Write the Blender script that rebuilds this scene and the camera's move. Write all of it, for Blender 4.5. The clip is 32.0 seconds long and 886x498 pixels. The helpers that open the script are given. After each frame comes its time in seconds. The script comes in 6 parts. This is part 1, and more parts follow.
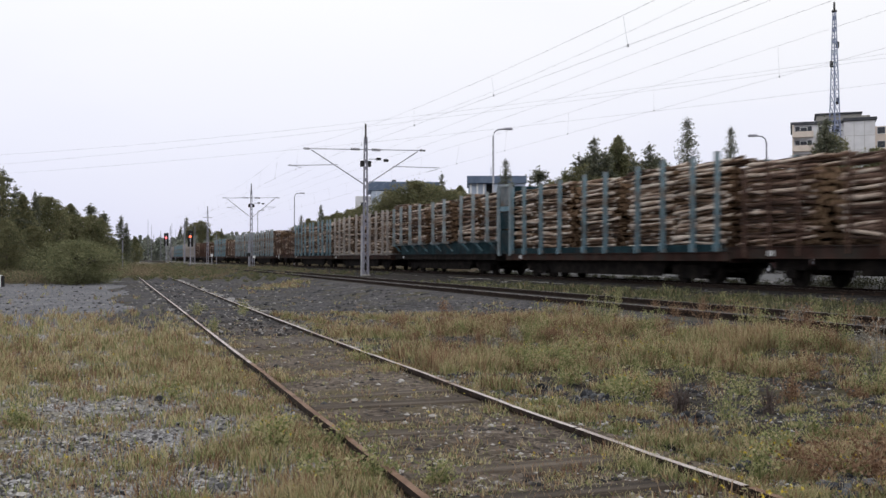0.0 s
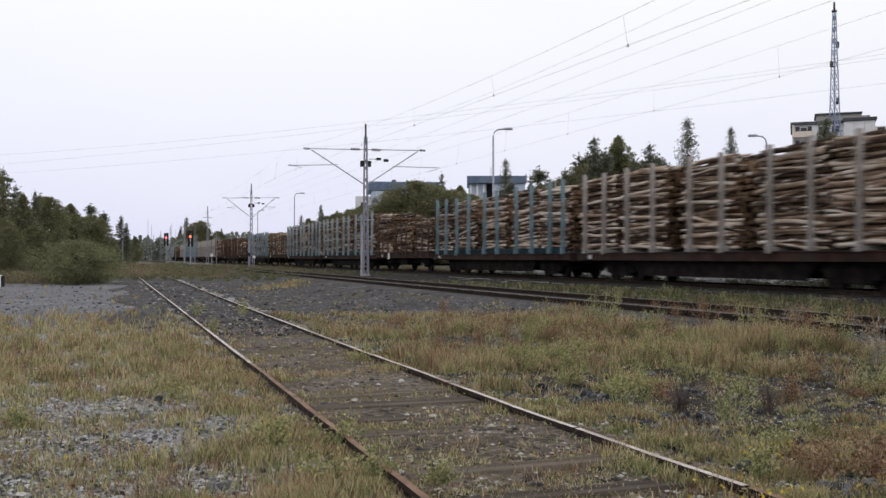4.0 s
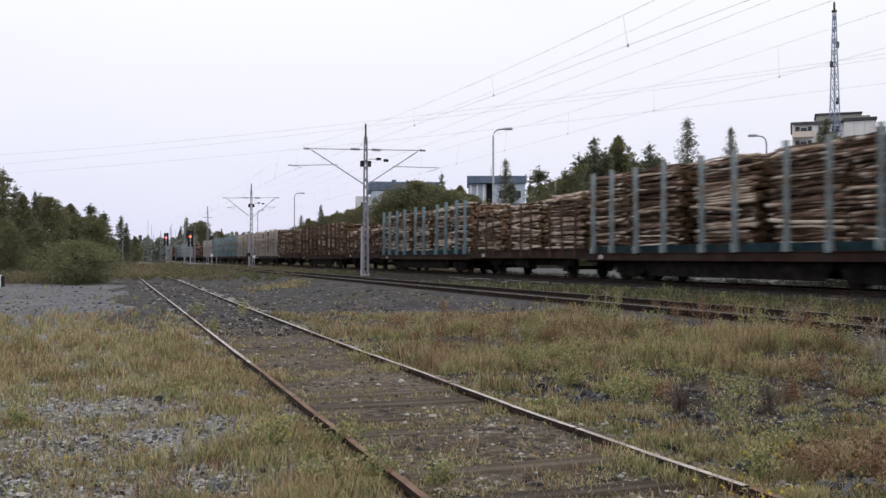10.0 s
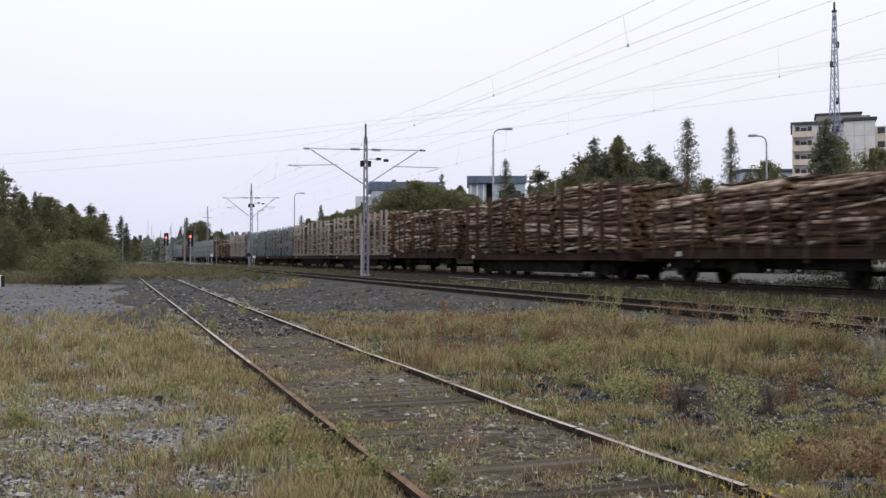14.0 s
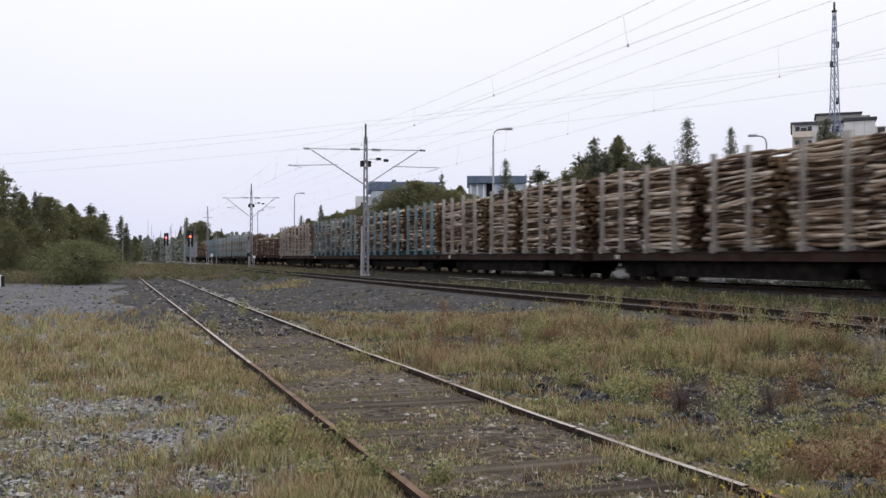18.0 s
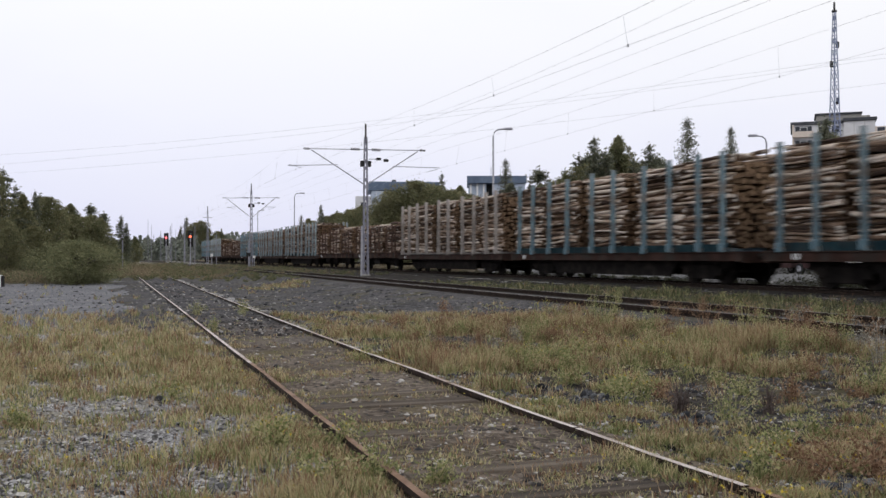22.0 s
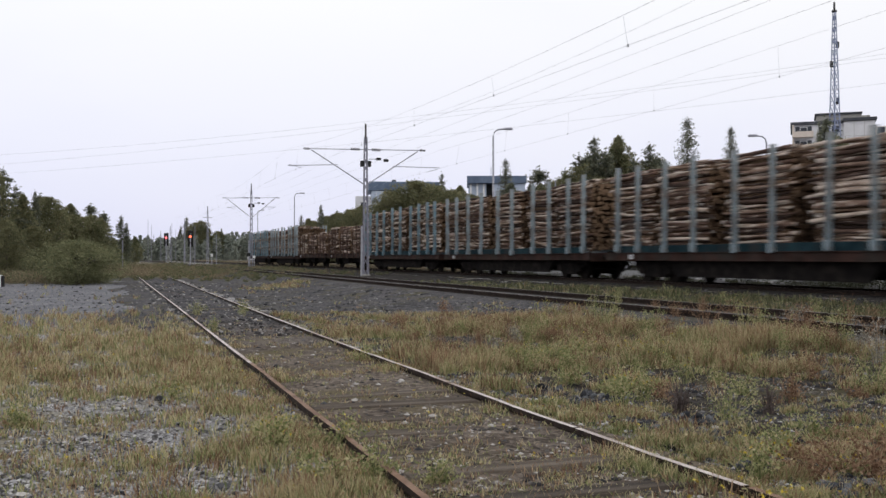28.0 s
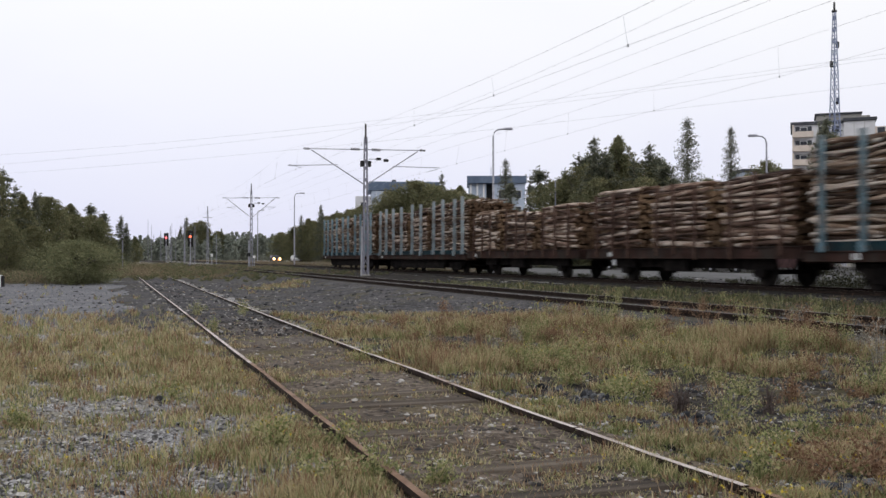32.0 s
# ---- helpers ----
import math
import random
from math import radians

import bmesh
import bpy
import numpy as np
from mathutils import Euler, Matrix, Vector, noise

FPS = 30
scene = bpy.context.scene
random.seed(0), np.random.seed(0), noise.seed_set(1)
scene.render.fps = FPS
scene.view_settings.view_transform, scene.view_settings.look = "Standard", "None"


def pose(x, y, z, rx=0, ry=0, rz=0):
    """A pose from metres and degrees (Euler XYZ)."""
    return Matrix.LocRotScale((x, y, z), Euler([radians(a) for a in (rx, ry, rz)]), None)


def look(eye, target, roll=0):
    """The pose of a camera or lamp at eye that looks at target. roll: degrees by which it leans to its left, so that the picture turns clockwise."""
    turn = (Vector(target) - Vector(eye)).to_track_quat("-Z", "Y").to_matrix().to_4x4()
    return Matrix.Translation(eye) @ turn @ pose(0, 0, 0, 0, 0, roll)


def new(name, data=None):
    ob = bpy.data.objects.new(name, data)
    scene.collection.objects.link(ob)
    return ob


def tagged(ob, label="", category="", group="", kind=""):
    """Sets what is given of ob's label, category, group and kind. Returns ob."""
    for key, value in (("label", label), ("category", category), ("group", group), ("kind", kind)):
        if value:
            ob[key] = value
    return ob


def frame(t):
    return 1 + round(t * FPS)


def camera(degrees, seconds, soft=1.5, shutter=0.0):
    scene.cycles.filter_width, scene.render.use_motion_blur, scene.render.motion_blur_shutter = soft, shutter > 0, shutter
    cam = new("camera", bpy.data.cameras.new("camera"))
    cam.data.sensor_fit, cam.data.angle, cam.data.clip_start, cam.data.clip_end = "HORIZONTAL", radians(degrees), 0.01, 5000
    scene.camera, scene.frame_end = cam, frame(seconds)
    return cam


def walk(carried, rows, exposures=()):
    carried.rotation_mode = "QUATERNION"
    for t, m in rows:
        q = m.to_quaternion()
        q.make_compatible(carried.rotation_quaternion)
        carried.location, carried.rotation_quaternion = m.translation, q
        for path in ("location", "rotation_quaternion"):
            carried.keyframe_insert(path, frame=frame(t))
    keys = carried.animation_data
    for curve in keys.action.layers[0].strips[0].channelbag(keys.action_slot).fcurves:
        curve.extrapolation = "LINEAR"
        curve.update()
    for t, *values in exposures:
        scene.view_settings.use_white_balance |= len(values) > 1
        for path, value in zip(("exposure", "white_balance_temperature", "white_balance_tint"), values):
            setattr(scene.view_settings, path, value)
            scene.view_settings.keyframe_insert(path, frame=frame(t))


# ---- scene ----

from math import atan2, cos, pi, sin, sqrt

EYE = 1.3
cam = camera(50.0, 32.0, soft=1.5, shutter=0.75)
STAND = look((0, 0, EYE), (0, 100, EYE + 100 * 15 / 1681))
walk(cam, [(0.0, STAND), (32.0, STAND)])

# ---------------------------------------------------------------- light
world = bpy.data.worlds.new("overcast_evening_sky")
scene.world = world
world.use_nodes = True
wn, wl = world.node_tree.nodes, world.node_tree.links
wn.clear()
SUN_EL, SUN_ROT = radians(38), radians(150)


def wnode(kind, **values):
    n = wn.new(kind)
    for k, v in values.items():
        n.inputs[k].default_value = v
    return n


w_sky = wn.new("ShaderNodeTexSky")
w_sky.sky_type, w_sky.sun_disc = "NISHITA", False
w_sky.sun_elevation, w_sky.sun_rotation = SUN_EL, SUN_ROT
w_hsv = wnode("ShaderNodeHueSaturation", Saturation=0.35, Value=0.10)
wl.new(w_sky.outputs[0], w_hsv.inputs["Color"])
w_tc = wn.new("ShaderNodeTexCoord")
w_map = wn.new("ShaderNodeMapping")
w_map.inputs["Scale"].default_value = (1.0, 1.0, 3.0)
wl.new(w_tc.outputs["Generated"], w_map.inputs["Vector"])
w_noise = wnode("ShaderNodeTexNoise", Scale=1.6, Detail=4.0, Roughness=0.5)
wl.new(w_map.outputs[0], w_noise.inputs["Vector"])
w_ramp = wn.new("ShaderNodeValToRGB")
w_ramp.color_ramp.elements[0].position, w_ramp.color_ramp.elements[0].color = 0.34, (0.93, 0.94, 1.0, 1)
w_ramp.color_ramp.elements[1].position, w_ramp.color_ramp.elements[1].color = 0.62, (1.0, 1.0, 1.0, 1)
wl.new(w_noise.outputs["Fac"], w_ramp.inputs[0])
w_sep = wn.new("ShaderNodeSeparateXYZ")
wl.new(w_tc.outputs["Generated"], w_sep.inputs[0])
w_high = wn.new("ShaderNodeValToRGB")
w_high.color_ramp.elements[0].position, w_high.color_ramp.elements[0].color = 0.02, (0.73, 0.735, 0.90, 1)
w_high.color_ramp.elements[1].position, w_high.color_ramp.elements[1].color = 0.29, (1.0, 1.0, 1.0, 1)
wl.new(w_sep.outputs["Z"], w_high.inputs[0])
w_layer = wn.new("ShaderNodeMixRGB")
w_layer.blend_type = "MULTIPLY"
w_layer.inputs[0].default_value = 1.0
wl.new(w_high.outputs[0], w_layer.inputs[1])
wl.new(w_ramp.outputs[0], w_layer.inputs[2])
w_mix = wn.new("ShaderNodeMixRGB")
w_mix.inputs[0].default_value = 0.86
wl.new(w_hsv.outputs[0], w_mix.inputs[1])
wl.new(w_layer.outputs[0], w_mix.inputs[2])
w_bg = wnode("ShaderNodeBackground", Strength=1.10)
wl.new(w_mix.outputs[0], w_bg.inputs[0])
w_out = wn.new("ShaderNodeOutputWorld")
wl.new(w_bg.outputs[0], w_out.inputs[0])

sun_data = bpy.data.lights.new("sun", "SUN")
sun_data.energy, sun_data.angle, sun_data.color = 0.5, radians(20), (1.0, 0.95, 0.88)
sun = new("sun", sun_data)
sun.matrix_world = look((60 * sin(SUN_ROT), 60 * cos(SUN_ROT), 60), (0, 0, 0))
scene.view_settings.exposure = 0.0

# ---------------------------------------------------------------- materials


def material(name, stops, scale=4.0, rough=0.85, metal=0.0, bump=0.3, detail=6.0, island=0.0, objrand=0.0,
             fine=60.0, stretch=(1, 1, 1), dirt=None, dirt_at=(0.5, 0.7), dirt_scale=1.3, spec=0.2):
    """A surface: colour from a ramp over noise of two sizes, with relief, and stains of a second colour."""
    m = bpy.data.materials.new(name)
    m.use_nodes = True
    n, l = m.node_tree.nodes, m.node_tree.links
    b = n["Principled BSDF"]
    b.inputs["Roughness"].default_value, b.inputs["Metallic"].default_value = rough, metal
    b.inputs["Specular IOR Level"].default_value = spec
    tc, mp = n.new("ShaderNodeTexCoord"), n.new("ShaderNodeMapping")
    mp.inputs["Scale"].default_value = stretch
    l.new(tc.outputs["Object"], mp.inputs["Vector"])
    a, c = n.new("ShaderNodeTexNoise"), n.new("ShaderNodeTexNoise")
    a.inputs["Scale"].default_value, a.inputs["Detail"].default_value = scale, detail
    c.inputs["Scale"].default_value, c.inputs["Detail"].default_value = fine, 3.0
    l.new(mp.outputs[0], a.inputs["Vector"])
    l.new(mp.outputs[0], c.inputs["Vector"])
    mix = n.new("ShaderNodeMath")
    mix.operation = "MULTIPLY_ADD"
    mix.inputs[1].default_value, mix.inputs[2].default_value = 0.35, -0.175
    l.new(c.outputs["Fac"], mix.inputs[0])
    add = n.new("ShaderNodeMath")
    l.new(a.outputs["Fac"], add.inputs[0])
    l.new(mix.outputs[0], add.inputs[1])
    fac = add.outputs[0]
    for amount, kind, out in ((island, "ShaderNodeNewGeometry", "Random Per Island"), (objrand, "ShaderNodeObjectInfo", "Random")):
        if amount:
            r, s = n.new(kind), n.new("ShaderNodeMath")
            s.operation = "MULTIPLY_ADD"
            s.inputs[1].default_value, s.inputs[2].default_value = amount, -amount / 2
            l.new(r.outputs[out], s.inputs[0])
            s2 = n.new("ShaderNodeMath")
            l.new(fac, s2.inputs[0])
            l.new(s.outputs[0], s2.inputs[1])
            fac = s2.outputs[0]
    ramp = n.new("ShaderNodeValToRGB")
    els = ramp.color_ramp.elements
    while len(els) < len(stops):
        els.new(0.5)
    for e, (p, col) in zip(els, stops):
        e.position, e.color = p, (*col, 1)
    l.new(fac, ramp.inputs[0])
    colour = ramp.outputs[0]
    if dirt:
        d, dr, dm = n.new("ShaderNodeTexNoise"), n.new("ShaderNodeMapRange"), n.new("ShaderNodeMixRGB")
        d.inputs["Scale"].default_value, d.inputs["Detail"].default_value = dirt_scale, 8.0
        dr.inputs["From Min"].default_value, dr.inputs["From Max"].default_value = dirt_at
        l.new(mp.outputs[0], d.inputs["Vector"])
        l.new(d.outputs["Fac"], dr.inputs["Value"])
        l.new(dr.outputs[0], dm.inputs[0])
        l.new(colour, dm.inputs[1])
        dm.inputs[2].default_value = (*dirt, 1)
        colour = dm.outputs[0]
    l.new(colour, b.inputs["Base Color"])
    if bump:
        bp = n.new("ShaderNodeBump")
        bp.inputs["Strength"].default_value, bp.inputs["Distance"].default_value = bump, 0.02
        l.new(add.outputs[0], bp.inputs["Height"])
        l.new(bp.outputs[0], b.inputs["Normal"])
    return m


def glow(name, colour, strength):
    m = bpy.data.materials.new(name)
    m.use_nodes = True
    b = m.node_tree.nodes["Principled BSDF"]
    b.inputs["Base Color"].default_value = (*colour, 1)
    b.inputs["Emission Color"].default_value, b.inputs["Emission Strength"].default_value = (*colour, 1), strength
    return m


def ramp3(a, b, c):
    return [(0.3, a), (0.5, b), (0.7, c)]


BARK = material("log_bark", [(0.10, (0.03, 0.019, 0.014)), (0.36, (0.11, 0.07, 0.048)), (0.54, (0.23, 0.158, 0.112)), (0.70, (0.40, 0.305, 0.235)), (0.90, (0.62, 0.53, 0.46))],
                scale=2.6, fine=22, stretch=(0.8, 1.5, 1.5), objrand=0.85, rough=0.9, bump=0.6, dirt=(0.62, 0.56, 0.50), dirt_at=(0.58, 0.68), dirt_scale=2.1)
BARK_DARK = material("log_bark_dark", [(0.2, (0.036, 0.022, 0.017)), (0.5, (0.115, 0.07, 0.053)), (0.7, (0.25, 0.168, 0.126)), (0.88, (0.56, 0.46, 0.385))],
                     scale=2.6, fine=22, stretch=(0.8, 1.5, 1.5), objrand=0.8, rough=0.9, bump=0.6, dirt=(0.54, 0.47, 0.41), dirt_at=(0.60, 0.69), dirt_scale=2.1)
# darker copy of the bark: shade between the stacked logs is in the colour
BARK_CORE = material("log_bark_inside_shaded", ramp3((0.045, 0.028, 0.018), (0.13, 0.082, 0.05), (0.26, 0.17, 0.108)), scale=3.0, island=0.6, rough=0.95)
BLUE = material("stake_blue_paint", ramp3((0.105, 0.18, 0.225), (0.155, 0.245, 0.295), (0.23, 0.325, 0.365)), scale=1.4, rough=0.6, dirt=(0.20, 0.175, 0.155), dirt_at=(0.48, 0.66), dirt_scale=1.1)
GREYBLUE = material("stake_greyblue_paint", ramp3((0.19, 0.245, 0.275), (0.26, 0.32, 0.35), (0.35, 0.405, 0.425)), scale=1.4, rough=0.6, dirt=(0.22, 0.19, 0.17), dirt_at=(0.48, 0.66), dirt_scale=1.1)
# teal paint with the shade of upright plates under the load in its colour
TEAL = material("teal_paint_shaded", ramp3((0.007, 0.018, 0.023), (0.012, 0.03, 0.038), (0.022, 0.05, 0.06)), scale=2.0, rough=0.7, spec=0.05, dirt=(0.035, 0.032, 0.03), dirt_at=(0.5, 0.75))
TEAL_BRACE = material("teal_brace_paint", ramp3((0.05, 0.10, 0.125), (0.075, 0.14, 0.165), (0.11, 0.185, 0.21)), scale=2.0, rough=0.7, dirt=(0.05, 0.045, 0.04), dirt_at=(0.45, 0.65))
MESH_GREY = material("end_panel_grey", ramp3((0.10, 0.115, 0.125), (0.14, 0.155, 0.165), (0.19, 0.205, 0.21)), scale=3, rough=0.7, dirt=(0.12, 0.095, 0.08), dirt_at=(0.48, 0.62))
SANDY = material("stake_dull_brown_steel", ramp3((0.23, 0.205, 0.185), (0.33, 0.30, 0.28), (0.43, 0.40, 0.38)), scale=2.5, rough=0.7)
RUSTY = material("stake_rusty_brown", ramp3((0.045, 0.028, 0.022), (0.08, 0.045, 0.034), (0.13, 0.08, 0.06)), scale=3, rough=0.85)
REDBROWN = material("wagon_frame_redbrown", ramp3((0.022, 0.013, 0.011), (0.04, 0.022, 0.018), (0.068, 0.038, 0.031)), scale=1.5, rough=0.85, spec=0.08, dirt=(0.04, 0.035, 0.03), dirt_at=(0.45, 0.7))
# grimy running gear, with the shade below the decks mixed into its black
UNDER = material("underframe_grime_and_shade", ramp3((0.009, 0.008, 0.0078), (0.016, 0.0138, 0.013), (0.03, 0.025, 0.022)), scale=3, rough=0.9, spec=0.05)
STEEL = material("rail_steel_worn", ramp3((0.34, 0.29, 0.27), (0.48, 0.42, 0.39), (0.60, 0.55, 0.52)), scale=6, rough=0.5, metal=0.1, dirt=(0.19, 0.115, 0.08), dirt_at=(0.50, 0.66), dirt_scale=0.7)
RUSTY_STEEL = material("rail_steel_rusty", ramp3((0.12, 0.07, 0.045), (0.19, 0.115, 0.075), (0.27, 0.18, 0.125)), scale=6, rough=0.7, dirt=(0.40, 0.35, 0.31), dirt_at=(0.56, 0.66), dirt_scale=0.6)
DULL_STEEL = material("rail_steel_dull", ramp3((0.12, 0.10, 0.095), (0.17, 0.15, 0.14), (0.23, 0.21, 0.20)), scale=4, rough=0.5, metal=0.2)
# rust on the rail sides, darkened by the shadow of the rail head
RUST = material("rail_rust_shaded", ramp3((0.018, 0.013, 0.011), (0.03, 0.021, 0.017), (0.055, 0.038, 0.029)), scale=8, rough=0.95)
SLEEPER = material("sleeper_weathered_wood", ramp3((0.04, 0.032, 0.026), (0.085, 0.068, 0.054), (0.145, 0.12, 0.096)), scale=3, stretch=(0.3, 3, 3), rough=0.95, bump=0.7, objrand=0.3)
GALV = material("galvanised_steel", ramp3((0.28, 0.28, 0.32), (0.36, 0.36, 0.41), (0.46, 0.46, 0.50)), scale=3, rough=0.6, metal=0.1, objrand=0.2)
WIRE = material("wire_metal", ramp3((0.42, 0.42, 0.46), (0.48, 0.48, 0.52), (0.54, 0.54, 0.58)), rough=0.6, bump=0)
CONCRETE = material("concrete", ramp3((0.22, 0.21, 0.20), (0.30, 0.29, 0.27), (0.38, 0.37, 0.35)), scale=4)
INSUL = material("insulator_brown_ceramic", ramp3((0.02, 0.015, 0.013), (0.035, 0.025, 0.02), (0.05, 0.04, 0.03)), rough=0.3, bump=0)
BLACK = material("black_paint", ramp3((0.012, 0.012, 0.013), (0.02, 0.02, 0.02), (0.03, 0.03, 0.03)), rough=0.5)
WALL_GREY = material("building_grey_panel", ramp3((0.54, 0.54, 0.56), (0.60, 0.60, 0.62), (0.66, 0.66, 0.68)), scale=0.5, rough=0.8, bump=0.1)
WALL_BEIGE = material("building_beige_panel", ramp3((0.54, 0.47, 0.41), (0.62, 0.54, 0.48), (0.68, 0.60, 0.54)), scale=0.5, rough=0.8, bump=0.1)
WALL_BLUE = material("building_pale_blue_panel", ramp3((0.34, 0.40, 0.50), (0.40, 0.46, 0.56), (0.46, 0.52, 0.60)), scale=0.5, rough=0.8, bump=0.1)
ROOF_DARK = material("roof_dark_sheet", ramp3((0.04, 0.04, 0.05), (0.06, 0.065, 0.075), (0.09, 0.09, 0.10)), scale=0.6, rough=0.7)
ROOF_BLUE = material("roof_slate_blue", ramp3((0.08, 0.11, 0.17), (0.11, 0.145, 0.21), (0.14, 0.18, 0.25)), scale=0.6, rough=0.6)
GLASS = material("window_glass_dark", ramp3((0.03, 0.035, 0.045), (0.05, 0.055, 0.065), (0.08, 0.085, 0.10)), rough=0.08, bump=0)
WHITE = material("white_paint", ramp3((0.62, 0.62, 0.62), (0.72, 0.72, 0.72), (0.8, 0.8, 0.8)), rough=0.5, bump=0.05)
FOLIAGE = material("foliage_mixed_green", [(0.1, (0.085, 0.092, 0.052)), (0.45, (0.165, 0.168, 0.092)), (0.7, (0.235, 0.225, 0.125)), (0.95, (0.33, 0.275, 0.15))], scale=0.5, island=0.45, rough=0.9, bump=0)
SPRUCE = material("foliage_spruce", [(0.1, (0.08, 0.09, 0.07)), (0.5, (0.155, 0.165, 0.12)), (0.9, (0.26, 0.26, 0.18))], scale=0.6, island=0.7, rough=0.9, bump=0)
WILLOW = material("foliage_willow", [(0.1, (0.11, 0.12, 0.065)), (0.5, (0.195, 0.205, 0.11)), (0.9, (0.31, 0.30, 0.175))], scale=1.0, island=0.6, rough=0.9, bump=0)
TRUNK = material("tree_trunk_bark", ramp3((0.06, 0.05, 0.04), (0.11, 0.09, 0.075), (0.2, 0.18, 0.16)), scale=4)
GRASS = material("grass_dry_mixed", [(0.05, (0.20, 0.21, 0.10)), (0.25, (0.34, 0.315, 0.165)), (0.45, (0.51, 0.44, 0.255)), (0.62, (0.63, 0.545, 0.345)), (0.78, (0.53, 0.425, 0.255)), (0.95, (0.32, 0.21, 0.125))],
                 scale=1.2, fine=14.0, island=1.0, rough=0.9, bump=0)
WEED = material("weed_green", [(0.1, (0.14, 0.17, 0.07)), (0.4, (0.27, 0.29, 0.13)), (0.65, (0.42, 0.41, 0.205)), (0.85, (0.52, 0.46, 0.28)), (0.95, (0.36, 0.25, 0.16))],
                scale=1.2, fine=14.0, island=0.9, rough=0.9, bump=0)
FLOWER = material("yellow_flower", ramp3((0.35, 0.25, 0.03), (0.5, 0.38, 0.05), (0.6, 0.5, 0.12)), bump=0, island=0.5)
STONE = material("ballast_stone", [(0.1, (0.06, 0.057, 0.057)), (0.35, (0.15, 0.146, 0.147)), (0.6, (0.235, 0.23, 0.232)), (0.85, (0.32, 0.315, 0.32)), (1.0, (0.50, 0.485, 0.47))], scale=6, island=1.2, rough=0.9)


def leafy(m, share=0.45):
    """Lets light through thin leaves and blades."""
    n, l = m.node_tree.nodes, m.node_tree.links
    bsdf, out = n["Principled BSDF"], n["Material Output"]
    tr, mx = n.new("ShaderNodeBsdfTranslucent"), n.new("ShaderNodeMixShader")
    l.new(bsdf.inputs["Base Color"].links[0].from_socket, tr.inputs["Color"])
    mx.inputs[0].default_value = share
    l.new(bsdf.outputs[0], mx.inputs[1])
    l.new(tr.outputs[0], mx.inputs[2])
    l.new(mx.outputs[0], out.inputs["Surface"])


for m in (FOLIAGE, SPRUCE, WILLOW, GRASS, WEED):
    leafy(m)
RED_LAMP = glow("red_signal_light", (1.0, 0.13, 0.14), 3.0)
HEADLAMP = glow("headlamp_glow", (1.0, 0.62, 0.30), 5.0)
AMBER_LAMP = glow("amber_lamp_glow", (1.0, 0.30, 0.05), 3.0)

# ---------------------------------------------------------------- geometry helpers


class Geo:
    """Collects vertices and faces of one mesh."""

    def __init__(self):
        self.v, self.f, self.n = [], [], 0

    def add(self, v, f):
        v = np.asarray(v, float).reshape(-1, 3)
        self.v.append(v)
        k = self.n
        self.f.extend([tuple(i + k for i in q) for q in f])
        self.n += len(v)
        return self

    def box(self, x0, y0, z0, x1, y1, z1, bevel=0.0, m=None):
        if bevel <= 0:
            v = [(x, y, z) for z in (z0, z1) for x, y in ((x0, y0), (x1, y0), (x1, y1), (x0, y1))]
            f = [(3, 2, 1, 0), (4, 5, 6, 7), (0, 1, 5, 4), (1, 2, 6, 5), (2, 3, 7, 6), (3, 0, 4, 7)]
        else:
            b = bevel
            ring = lambda i, z: [(x0 + i, y0 + i, z), (x1 - i, y0 + i, z), (x1 - i, y1 - i, z), (x0 + i, y1 - i, z)]
            v = ring(b, z0) + ring(0, z0 + b) + ring(0, z1 - b) + ring(b, z1)
            f = [(3, 2, 1, 0), (12, 13, 14, 15)]
            for r in range(3):
                for i in range(4):
                    j = (i + 1) % 4
                    f.append((4 * r + i, 4 * r + j, 4 * r + 4 + j, 4 * r + 4 + i))
        if m is not None:
            v = [tuple(m @ Vector(p)) for p in v]
        return self.add(v, f)

    def tube(self, points, radii, sides=8, caps=True):
        pts = [Vector(p) for p in points]
        if not hasattr(radii, "__len__"):
            radii = [radii] * len(pts)
        v, f = [], []
        for i, p in enumerate(pts):
            t = (pts[min(i + 1, len(pts) - 1)] - pts[max(i - 1, 0)]).normalized()
            a = t.orthogonal().normalized() if abs(t.z) > 0.95 else t.cross(Vector((0, 0, 1))).normalized()
            b = t.cross(a)
            for k in range(sides):
                w = 2 * pi * k / sides
                v.append(p + (a * cos(w) + b * sin(w)) * radii[i])
        for i in range(len(pts) - 1):
            for k in range(sides):
                j = (k + 1) % sides
                f.append((i * sides + k, i * sides + j, (i + 1) * sides + j, (i + 1) * sides + k))
        if caps:
            f.append(tuple(range(sides))[::-1])
            f.append(tuple((len(pts) - 1) * sides + k for k in range(sides)))
        return self.add([tuple(p) for p in v], f)

    def beam(self, a, b, w, h=None):
        """A square bar from a to b."""
        a, b = Vector(a), Vector(b)
        h = h or w
        t = (b - a).normalized()
        side = t.cross(Vector((0, 0, 1)))
        side = Vector((1, 0, 0)) if side.length < 0.05 else side.normalized()
        up = side.cross(t)
        v = [tuple(p + side * sx * w / 2 + up * sz * h / 2) for p in (a, b) for sx, sz in ((-1, -1), (1, -1), (1, 1), (-1, 1))]
        return self.add(v, [(3, 2, 1, 0), (4, 5, 6, 7), (0, 1, 5, 4), (1, 2, 6, 5), (2, 3, 7, 6), (3, 0, 4, 7)])

    def disc(self, centre, axis, r, thick, sides=20):
        c, t = Vector(centre), Vector(axis).normalized()
        return self.tube([c - t * thick / 2, c + t * thick / 2], r, sides)

    def mesh(self, name, mat, smooth=False):
        me = bpy.data.meshes.new(name)
